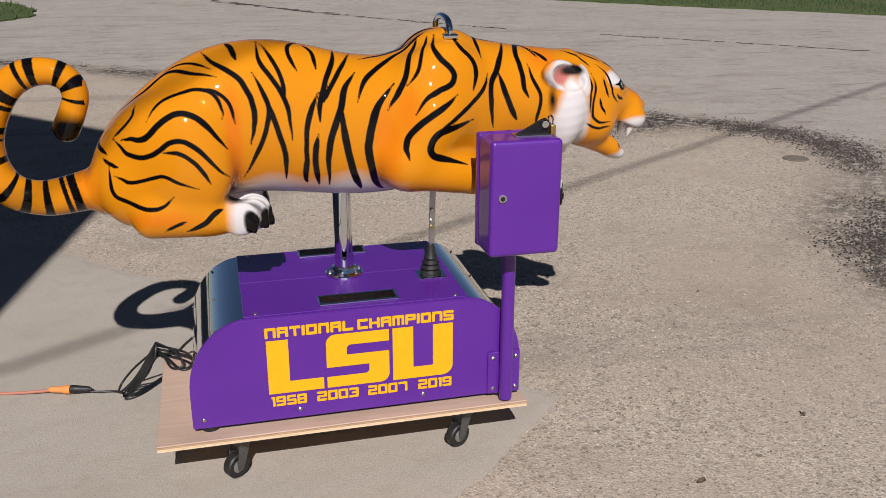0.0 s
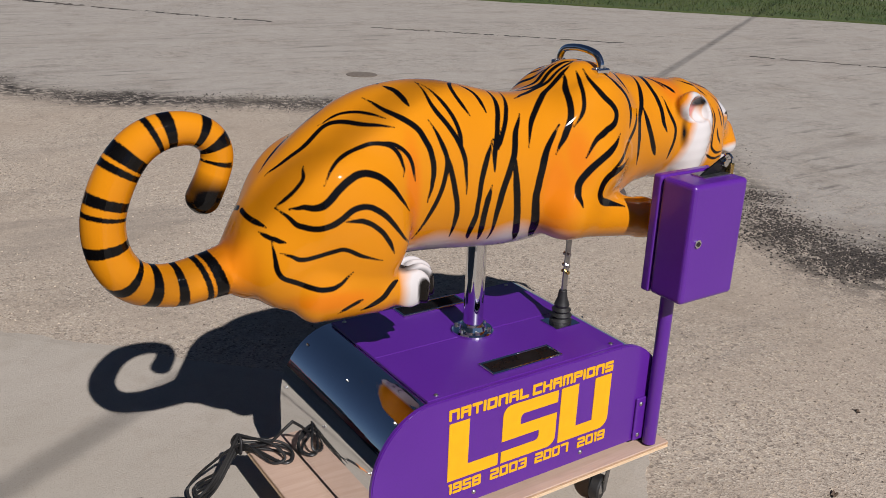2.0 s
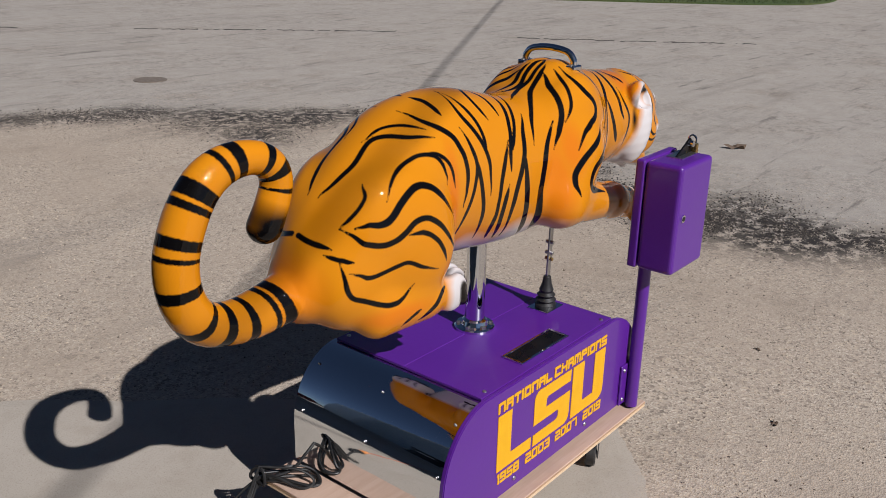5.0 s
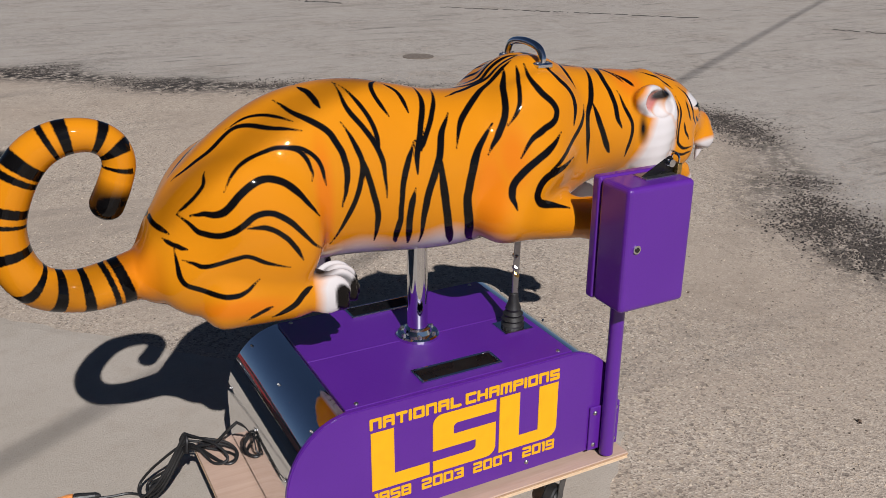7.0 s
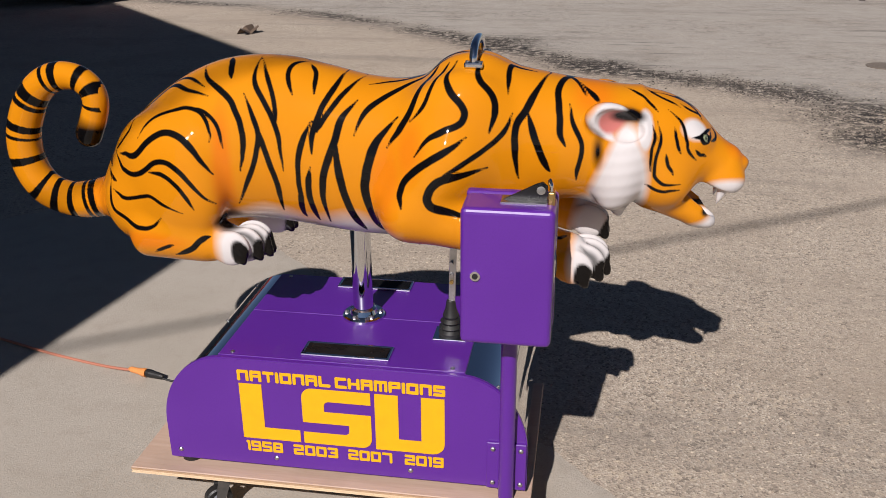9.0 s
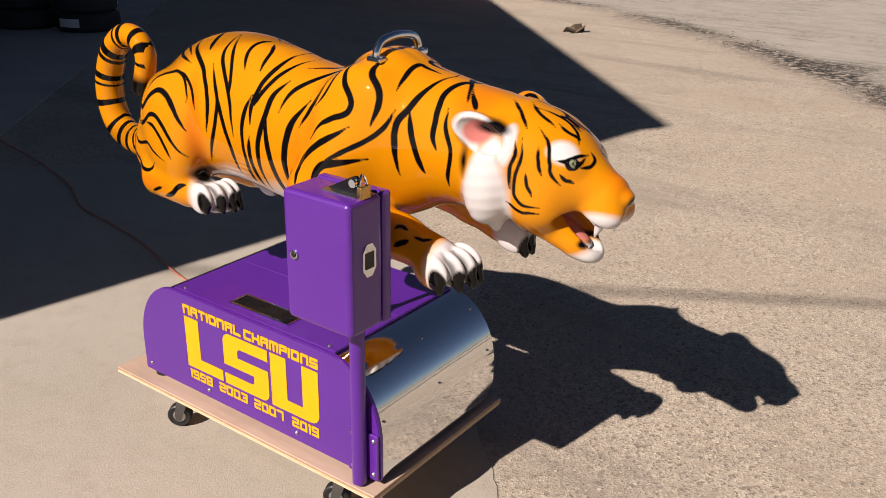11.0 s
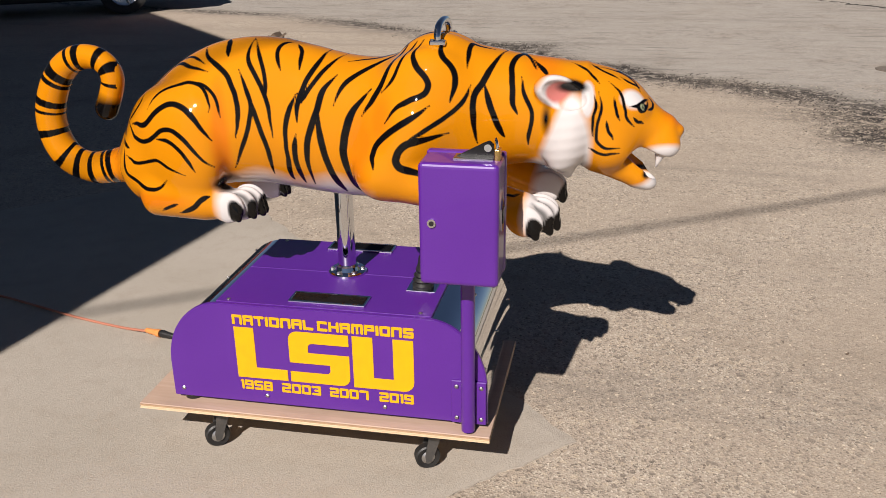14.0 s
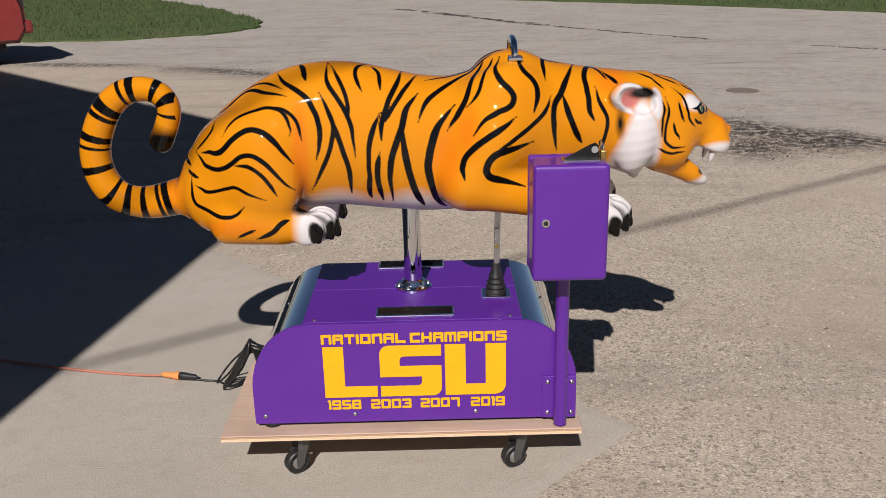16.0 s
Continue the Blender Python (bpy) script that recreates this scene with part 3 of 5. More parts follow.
for left in (True, False):
    sheet = wpart("end_sheet", end_sheet(left), SHEET, ride, "mirror-polished bent steel sheet", smooth=True)
    s = -1 if left else 1
    for y in (Y0 + 0.03, 2.32, Y1 - 0.03):
        for f in (0.16, 0.62):
            a = math.pi / 2 * f
            c = Vector(((XL + 0.165 if left else XR - 0.165) + s * 0.16 * math.cos(a), y, 0.29 + 0.192 * math.sin(a)))
            wpart("rivet", ball(c, 0.0035, u=8, v=5), STEEL, sheet)
X0, X1 = XL + 0.165, XR - 0.165
wpart("top_plate", box(X0 - 0.012, X1 + 0.012, Y0 + 0.0145, 2.3195, TOP - 0.006, TOP + 0.0015, 0.001, 1), PURPLE, ride)
wpart("top_plate", box(X0 - 0.012, X1 + 0.012, 2.3205, Y1 - 0.0145, TOP - 0.006, TOP + 0.0015, 0.001, 1), PURPLE, ride)
ZT = TOP + 0.0015
for x in (X0 + 0.02, X1 - 0.02):
    for y in (Y0 + 0.03, Y1 - 0.03):
        wpart("bolt", ball((x, y, ZT), (0.006, 0.006, 0.004), u=10, v=6), STEEL, ride)
for x in (-0.075, 0.181, 0.526, 0.722, 0.785):
    wpart("bolt", ball((x, Y0, 0.208), (0.0065, 0.005, 0.0065), u=10, v=6), STEEL, ride, "small zinc dome bolt")
for x in (-0.06, 0.76):
    for y in (Y0 + 0.03, Y1 - 0.03):
        wpart("foot", lathe([(0.026, DECK + 0.0005), (0.026, DECK + 0.012), (0.022, DECK + 0.016)], (x, y, 0)), RUBBER, ride, "rubber foot", smooth=False)


def vent(y0, y1, x0=0.25, x1=0.47):
    """Slotted black vent in a bright frame."""
    bm = bmesh.new()
    for a in ((x0, x1, y0, y0 + 0.007), (x0, x1, y1 - 0.007, y1), (x0, x0 + 0.007, y0 + 0.007, y1 - 0.007), (x1 - 0.007, x1, y0 + 0.007, y1 - 0.007)):
        box(*a, ZT, ZT + 0.006, 0.0015, 1, bm)
    f = wpart("vent", bm, CHROME, ride, "black slotted vent in a bright frame")
    wpart("vent_pan", box(x0 + 0.007, x1 - 0.007, y0 + 0.007, y1 - 0.007, ZT + 0.0002, ZT + 0.001), GLOSS_BLACK, f)
    n = 6
    for k in range(n):
        y = y0 + 0.012 + (y1 - y0 - 0.024) * k / (n - 1)
        bm = box(x0 + 0.008, x1 - 0.008, -0.0035, 0.0035, -0.0008, 0.0008)
        bm.transform(Matrix.Translation((0, y, ZT + 0.004)) @ Matrix.Rotation(radians(28), 4, "X"))
        wpart("slat", bm, GLOSS_BLACK, f)


vent(2.098, 2.163)
vent(2.49, 2.555, 0.235, 0.445)

# pole that carries the figure
PX, PY = 0.352, 2.33
pole = wpart("pole", rod((PX, PY, ZT), (PX, PY, 0.80), 0.0265, sides=40), CHROME, ride, "thick chrome pole", smooth=True)
wpart("flange", lathe([(0.056, ZT), (0.056, ZT + 0.007), (0.052, ZT + 0.011), (0.038, ZT + 0.012), (0.034, ZT + 0.024), (0.029, ZT + 0.028)], (PX, PY, 0), sides=40), CHROME, pole, smooth=False)
for k in range(6):
    a = math.pi / 3 * k + 0.2
    c = (PX + 0.045 * math.cos(a), PY + 0.045 * math.sin(a))
    wpart("flange_bolt", lathe([(0.006, ZT + 0.01), (0.006, ZT + 0.016), (0.003, ZT + 0.018)], (*c, 0), sides=6), STEEL, pole)

# crank rod in its rubber boot
BX, BY = 0.597, 2.258
boot_plate = wpart("boot_plate", box(BX - 0.042, BX + 0.042, BY - 0.035, BY + 0.035, ZT + 0.0002, ZT + 0.004, 0.001, 1), CHROME, ride)
prof = [(0.03, ZT + 0.004)]
for k, (r, h) in enumerate(((0.031, 0.012), (0.024, 0.019), (0.03, 0.026), (0.022, 0.034), (0.027, 0.041), (0.019, 0.049), (0.021, 0.056), (0.014, 0.075), (0.011, 0.096), (0.009, 0.098))):
    prof.append((r, ZT + h))
wpart("boot", lathe(prof, (BX, BY, 0)), RUBBER, ride, "black ribbed rubber boot", smooth=True)
bm = box(-0.0085, 0.0085, -0.003, 0.003, 0, 0.33, 0.001, 1)
bm.transform(pose(BX + 0.002, BY, ZT + 0.07, 0, 1.5, 0))
crank = wpart("crank_rod", bm, STEEL, ride, "flat steel rod with bolts")
for h in (0.15, 0.168, 0.20):
    wpart("rod_bolt", rod((BX + 0.003, BY - 0.012, ZT + h), (BX + 0.003, BY + 0.012, ZT + h), 0.0055, sides=6), BRASS if h < 0.16 else STEEL, crank)

# ---- lettering on the front ----


GLYPHS = {
    "N": "#####/#...#/#...#/#...#/#...#", "A": "#####/#...#/#####/#...#/#...#", "T": "#####/..#../..#../..#../..#..",
    "I": "#/#/#/#/#", "O": "#####/#...#/#...#/#...#/#####", "L": "#..../#..../#..../#..../#####",
    "C": "#####/#..../#..../#..../#####", "H": "#...#/#...#/#####/#...#/#...#", "M": "#######/#..#..#/#..#..#/#..#..#/#..#..#",
    "P": "#####/#...#/#####/#..../#....", "S": "#####/#..../#####/....#/#####", "1": "##/.#/.#/.#/.#",
    "9": "#####/#...#/#####/....#/#####", "5": "#####/#..../#####/....#/#####", "8": "#####/#...#/#####/#...#/#####",
    "2": "#####/....#/#####/#..../#####", "0": "#####/#...#/#...#/#...#/#####", "3": "#####/....#/.####/....#/#####",
    "7": "#####/....#/....#/....#/....#"}


def words(text, x0, x1, z0, z1):
    """Yellow square-cut capitals and figures with chamfered corners, fitted into an upright rectangle."""
    rows = np.array([1.0, 0.77, 0.6, 0.4, 0.23, 0.0]) if text.isdigit() else np.array([1.0, 0.73, 0.615, 0.385, 0.27, 0.0])
    cells, run = [], 0.0
    for ch in text:
        pattern = GLYPHS[ch].split("/")
        n = len(pattern[0])
        wide = {1: [0.33], 2: [0.13, 0.31], 5: [0.31, 0.12, 0.28, 0.12, 0.31], 7: [0.29, 0.11, 0.1, 0.28, 0.1, 0.11, 0.29]}[n]
        cols = run + np.concatenate([[0], np.cumsum(wide)])
        for r, line in enumerate(pattern):
            for c, mark in enumerate(line):
                if mark == "#":
                    cells.append((cols[c], cols[c + 1], rows[r + 1], rows[r]))
        run = cols[-1] + 0.11
    run -= 0.11
    bm = bmesh.new()
    known = {}

    def corner(x, z):
        key = (round(x, 4), round(z, 4))
        if key not in known:
            known[key] = bm.verts.new((x0 + x / run * (x1 - x0), Y0 - 0.0014, z0 + z * (z1 - z0)))
        return known[key]

    for a, b, lo, hi in cells:
        bm.faces.new((corner(a, lo), corner(b, lo), corner(b, hi), corner(a, hi)))
    bmesh.ops.bevel(bm, geom=[v for v in bm.verts if len(v.link_faces) == 1], offset=0.0014, segments=2, affect="VERTICES")
    made = bmesh.ops.extrude_face_region(bm, geom=list(bm.faces))
    bmesh.ops.translate(bm, vec=(0, 0.0012, 0), verts=[v for v in made["geom"] if isinstance(v, bmesh.types.BMVert)])
    bmesh.ops.recalc_face_normals(bm, faces=bm.faces)
    ob = part("lettering", bm, YELLOW)
    ob.parent = front
    return ob


words("NATIONAL", 0.098, 0.334, 0.4275, 0.4575)
words("CHAMPIONS", 0.345, 0.614, 0.4275, 0.4575)
for text, x0, x1 in (("1958", 0.105, 0.2), ("2003", 0.228, 0.343), ("2007", 0.369, 0.481), ("2019", 0.512, 0.609)):
    words(text, x0, x1, 0.2245, 0.254)


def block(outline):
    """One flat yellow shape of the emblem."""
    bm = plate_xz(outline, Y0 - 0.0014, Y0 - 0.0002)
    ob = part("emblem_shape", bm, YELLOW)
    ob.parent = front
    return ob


def soft(x0, x1, z0, z1, r, corners="abcd"):
    """Rectangle with chosen round corners: a top left, b top right, c bottom right, d bottom left."""
    pts = []
    for key, cx, cz, start in (("a", x0, z1, 180), ("b", x1, z1, 90), ("c", x1, z0, 0), ("d", x0, z0, 270)):
        if key in corners:
            ox = cx + r if cx == x0 else cx - r
            oz = cz + r if cz == z0 else cz - r
            for k in range(6):
                a = radians(start - 90 * k / 5)
                pts.append((ox + r * math.cos(a), oz + r * math.sin(a)))
        else:
            pts.append((cx, cz))
    return pts


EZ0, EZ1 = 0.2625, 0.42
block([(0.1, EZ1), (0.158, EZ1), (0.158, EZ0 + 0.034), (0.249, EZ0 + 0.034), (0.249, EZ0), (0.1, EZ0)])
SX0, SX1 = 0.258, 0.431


def bend(cx, cz, r, start, end, n=6):
    """Points of an arc, by degrees."""
    return [(cx + r * math.cos(radians(start + (end - start) * k / n)), cz + r * math.sin(radians(start + (end - start) * k / n))) for k in range(n + 1)]


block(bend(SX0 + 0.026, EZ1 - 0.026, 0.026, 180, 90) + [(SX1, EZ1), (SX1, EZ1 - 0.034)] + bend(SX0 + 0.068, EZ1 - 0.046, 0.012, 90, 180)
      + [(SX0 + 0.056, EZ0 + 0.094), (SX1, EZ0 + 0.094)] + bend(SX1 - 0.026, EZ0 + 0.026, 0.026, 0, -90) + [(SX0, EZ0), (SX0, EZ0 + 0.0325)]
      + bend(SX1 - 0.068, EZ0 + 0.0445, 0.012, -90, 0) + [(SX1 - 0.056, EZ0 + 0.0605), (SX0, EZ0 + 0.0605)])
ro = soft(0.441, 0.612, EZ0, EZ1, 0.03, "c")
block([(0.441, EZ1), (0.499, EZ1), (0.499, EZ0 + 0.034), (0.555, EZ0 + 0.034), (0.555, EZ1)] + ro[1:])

# ---- coin box on its post ----
coin = thing("coin_box", (0.764, 2.03, DECK), "purple steel coin box on a post bolted to the ride", "coin box")
post = wpart("post", rod((0.764, 2.038, 0.176), (0.764, 2.038, 0.66), 0.0185, sides=32), PURPLE, coin, "round purple post", smooth=True)
wpart("mount_plate", box(0.715, 0.81, 2.0525, 2.0588, 0.185, 0.315, 0.0015, 1), PURPLE, post)
for x in (0.73, 0.797):
    for z in (0.202, 0.298):
        wpart("bolt", ball((x, 2.0525, z), (0.0065, 0.005, 0.0065), u=10, v=6), STEEL, post)
LX0, LX1, LZ0, LZ1 = 0.668, 0.858, 0.653, 0.956
wpart("tray", box(LX0 - 0.0012, LX1 + 0.0012, 2.022, 2.05, LZ0 - 0.0012, LZ1 + 0.0012, 0.007, 3), PURPLE, coin)
lid = wpart("lid", box(LX0, LX1, 1.916, 2.0215, LZ0, LZ1, 0.012, 4), PURPLE, coin, "deep purple lid with rounded edges")
lock = wpart("lock", lathe([(0.0105, -0.004), (0.0105, 0.001), (0.0085, 0.002)], (0.7, 1.916, 0.811), "Y", 20), CHROME, lid)
wpart("keyhole", lathe([(0.006, -0.0055), (0.006, -0.002)], (0.7, 1.916, 0.811), "Y", 16), BLACK, lock)
hasp = wpart("hasp", plate_xz([(0.745, LZ1 + 0.001), (0.838, LZ1 + 0.001), (0.838, LZ1 + 0.034), (0.828, LZ1 + 0.043), (0.815, LZ1 + 0.038)], 1.974, 1.979, bevel=0.001), GLOSS_BLACK, coin, "black triangular hasp plate")
wpart("hasp_foot", box(0.745, 0.838, 1.956, 2.001, LZ1 + 0.0002, LZ1 + 0.003), STEEL, hasp)
wpart("staple", lathe([(0.009, -0.008), (0.009, 0.004), (0.006, 0.006)], (0.825, 1.971, LZ1 + 0.028), "Y", 16), CHROME, hasp)
wpart("padlock", box(0.839, 0.853, 1.96, 1.992, LZ1 - 0.004, LZ1 + 0.026, 0.003), BRASS, hasp, "small brass padlock")
wpart("shackle", tube([(0.846, 1.966, LZ1 + 0.024), (0.846, 1.967, LZ1 + 0.04), (0.842, 1.976, LZ1 + 0.048), (0.84, 1.985, LZ1 + 0.04), (0.846, 1.986, LZ1 + 0.024)], 0.0026, 8), CHROME, hasp, smooth=True)
bm = bmesh.new()
ring = [(1.954, 0.84), (1.966, 0.857), (1.984, 0.857), (1.996, 0.84), (1.996, 0.8), (1.984, 0.783), (1.966, 0.783), (1.954, 0.8)]
f = bm.faces.new([bm.verts.new((LX1 + 0.0025, y, z)) for y, z in ring])
g = bmesh.ops.extrude_face_region(bm, geom=[f])
bmesh.ops.translate(bm, vec=(-0.0028, 0, 0), verts=[v for v in g["geom"] if isinstance(v, bmesh.types.BMVert)])
bmesh.ops.recalc_face_normals(bm, faces=bm.faces)
slot = wpart("coin_plate", bm, CHROME, lid, "bright six-sided coin plate")
wpart("coin_slot", box(LX1 + 0.0026, LX1 + 0.0042, 1.962, 1.988, 0.802, 0.838), BLACK, slot)

# ---- cords ----


def bundle():
    """Folded black mains cord: a few long loops tied in the middle."""
    r = random.Random(5)
    cord = thing("power_cord", (-0.3, 2.6, FLOOR), "folded black power cord hanging off the plywood board", "cord")
    wpart("lead", tube([(-0.095, 2.5, 0.26), (-0.125, 2.505, 0.235), (-0.16, 2.52, 0.2), (-0.21, 2.55, 0.187)], 0.0042), RUBBER, cord, smooth=True)
    for k in range(4):
        a, b = r.uniform(-0.02, 0.02), r.uniform(-0.02, 0.02)
        lift = 0.012 * k
        loop = [(-0.22, 2.575 + 0.3 * b, 0.18 + lift), (-0.14 + a, 2.5 + b, 0.174 + lift), (-0.12 + a, 2.46 + b, 0.173 + 0.3 * lift), (-0.155 + a, 2.47 - b, 0.173), (-0.215, 2.56 + 0.3 * b, 0.174 + 0.5 * lift), (-0.27 + a, 2.61 - b, 0.09 + lift), (-0.325 + a, 2.64 + b, 0.02 + lift), (-0.345 + b, 2.6 + a, 0.016 + lift), (-0.29, 2.575, 0.07 + lift), (-0.22, 2.575 + 0.3 * b, 0.18 + lift)]
        wpart("loop", tube(loop, 0.0038, 8), RUBBER, cord, smooth=True)
    wpart("tie", tube([(-0.225, 2.55, 0.175), (-0.22, 2.56, 0.205), (-0.22, 2.585, 0.21), (-0.23, 2.6, 0.18), (-0.225, 2.55, 0.172)], 0.0045, 8), BLACK, cord, smooth=True)
    wpart("tail", tube([(-0.33, 2.63, 0.015), (-0.37, 2.67, 0.012), (-0.42, 2.68, 0.012), (-0.47, 2.69, 0.016)], 0.0038, 8), RUBBER, cord, smooth=True)
    bm = lathe([(0.005, -0.035), (0.01, -0.025), (0.012, 0.0), (0.014, 0.018), (0.014, 0.03)], (0, 0, 0), "X", 14)
    bm.transform(pose(-0.48, 2.692, FLOOR + 0.015, 0, 0, 180 - 14))
    wpart("plug", bm, RUBBER, cord)


bundle()
ext = thing("extension_cord", (-0.56, 2.72, FLOOR), "thin orange extension cord running to the building", "cord")
wpart("cable", tube([(-0.565, 2.712, 0.02), (-0.7, 2.74, 0.012), (-0.92, 2.79, 0.013), (-1.15, 2.86, 0.013), (-1.36, 2.92, 0.013), (-1.65, 2.97, 0.013), (-1.95, 3.02, 0.013), (-2.28, 3.17, 0.013), (-2.79, 3.3, 0.018), (-3.35, 3.4, 0.018), (-3.8, 3.54, 0.018), (-4.5, 3.75, 0.018), (-5.4, 3.85, 0.018)], 0.0052, 8), ORANGE_PVC, ext, smooth=True)
bm = lathe([(0.005, -0.04), (0.01, -0.03), (0.011, 0.0), (0.015, 0.02), (0.015, 0.034)], (0, 0, 0), "X", 14)
bm.transform(pose(-0.545, 2.706, FLOOR + 0.015, 0, 0, -14))
wpart("socket", bm, AMBER, ext, "amber moulded socket")

# overhead line that shades the forecourt
CH = 6.6
off = Vector((-0.19 * CH, -1.17 * CH, CH))
a, b = Vector((-9.0, -2.17, 0)), Vector((30.0, 22.08, 0))
cable = tube([a + off, (a + b) / 2 + off, b + off], 0.015, 8)
tagged(part("overhead_cable", cable, RUBBER), "black overhead line crossing above the forecourt", "cable", kind="structure")

# ---- parked car and tyre stacks ----


def build_car():
    car = thing("parked_car", (0, 0, 0), "dark red car parked in the shade beside the building", "car")
    prof = [(-2.15, 0.3), (-2.28, 0.5), (-2.27, 0.78), (-2.15, 0.98), (-1.0, 1.06), (-0.35, 1.55), (1.35, 1.6), (1.95, 1.1), (2.2, 1.02), (2.27, 0.78), (2.28, 0.48), (2.15, 0.3)]
    cut = []
    for cx in (1.36, -1.36):
        for k in range(9):
            a = math.pi * k / 8
            cut.append((cx + 0.4 * math.cos(a), 0.3 + 0.42 * math.sin(a)))
    bm = plate_xz(prof + cut, -0.87, 0.87, bevel=0.0)
    bmesh.ops.bevel(bm, geom=[e for e in bm.edges if abs(e.verts[0].co.y - e.verts[1].co.y) < 1e-4], offset=0.05, segments=3, affect="EDGES")
    part("body", bm, CAR_RED, car)
    for s in (-1, 1):
        part("side_window", plate_xz([(-0.75, 1.1), (-0.28, 1.48), (1.25, 1.52), (1.68, 1.12)], s * 0.868, s * 0.874, bevel=0.002), GLASS_DARK, car)
        for x in (-1.36, 1.36):
            w = part("wheel", lathe([(0.19, -0.1), (0.3, -0.11), (0.34, -0.09), (0.345, 0.0), (0.34, 0.09), (0.3, 0.11), (0.19, 0.1)], (x, s * 0.76, 0.345), "Y", 36), TYRE, car, smooth=True)
            bm = lathe([(0.03, s * 0.1), (0.19, s * 0.112), (0.215, s * 0.125), (0.225, s * 0.105)], (x, s * 0.76, 0.345), "Y", 36)
            for k in range(5):
                a = 2 * math.pi * k / 5
                rod((x, s * 0.872, 0.345), (x + 0.2 * math.cos(a), s * 0.88, 0.345 + 0.2 * math.sin(a)), 0.03, 0.022, 8, bm)
            part("rim", bm, ALLOY, w)
        part("tail_light", box(2.2, 2.285, s * 0.7 - 0.12, s * 0.7 + 0.12, 0.72, 0.9, 0.02), GLASS_DARK, car)
    part("bumper", box(2.2, 2.36, -0.84, 0.84, 0.42, 0.6, 0.04), CAR_RED, car)
    part("bumper", box(-2.36, -2.2, -0.84, 0.84, 0.42, 0.6, 0.04), CAR_RED, car)
    part("underbody", box(-2.0, 2.0, -0.7, 0.7, 0.2, 0.4, 0.02), BLACK, car)
    mid = Vector((-7.11, 11.22, 0)) + Vector((-0.53, 0.85, 0)) * 0.8
    car.matrix_basis = pose(mid.x, mid.y, 0, 0, 0, math.degrees(math.atan2(1.45, 2.18)))


build_car()


def tyre_stack(n, u, count, seed):
    r = random.Random(seed)
    z = 0.012
    for k in range(count):
        w = r.uniform(0.19, 0.22)
        bm = lathe([(0.2, 0.02), (0.29, 0.0), (0.325, 0.03), (0.33, w / 2), (0.325, w - 0.03), (0.29, w), (0.2, w - 0.02), (0.2, 0.02)][:-1], (0, 0, 0), "Z", 40)
        x, y = site(n + r.uniform(-0.04, 0.04), u + r.uniform(-0.05, 0.05))
        t = part("tyre", bm, TYRE, smooth=True)
        t.matrix_basis = pose(x, y, z, 0, 0, r.uniform(0, 360))
        tagged(t, "black car tyre with a pale paper label, stacked by the wall", "tyre", "tyres stacked by the wall")
        bm = bmesh.new()
        a0 = r.uniform(0, 6.28)
        rows = []
        for j in range(7):
            a = a0 + 0.12 * j
            rows.append((bm.verts.new((0.334 * math.cos(a), 0.334 * math.sin(a), w * 0.3)), bm.verts.new((0.334 * math.cos(a), 0.334 * math.sin(a), w * 0.75))))
        for p, q in zip(rows, rows[1:]):
            bm.faces.new((p[0], q[0], q[1], p[1]))
        part("paper_label", bm, WHITE, t, "pale paper band")
        z += w + 0.004


tyre_stack(-0.6, 9.25, 5, 1)
tyre_stack(-1.25, 9.5, 5, 3)

# ---- tiger figure ----
YC = 2.33


def spline(xs, ys, q):
    """Smooth interpolation of a profile."""
    xs, ys = np.array(xs), np.array(ys)
    m = np.gradient(ys, xs)
    k = np.clip(np.searchsorted(xs, q) - 1, 0, len(xs) - 2)
    h = xs[k + 1] - xs[k]
    s = np.clip((q - xs[k]) / h, 0, 1)
    return ((1 + 2 * s) * (1 - s) ** 2 * ys[k] + s * (1 - s) ** 2 * h * m[k] + s * s * (3 - 2 * s) * ys[k + 1] + s * s * (s - 1) * h * m[k + 1])


def melt(a, b, k):
    """Smooth union."""
    h = np.clip(0.5 + 0.5 * (b - a) / k, 0, 1)
    return b + (a - b) * h - k * h * (1 - h)


def carve(a, b, k):
    """Smooth difference: a without b."""
    return -melt(-a, b, k)


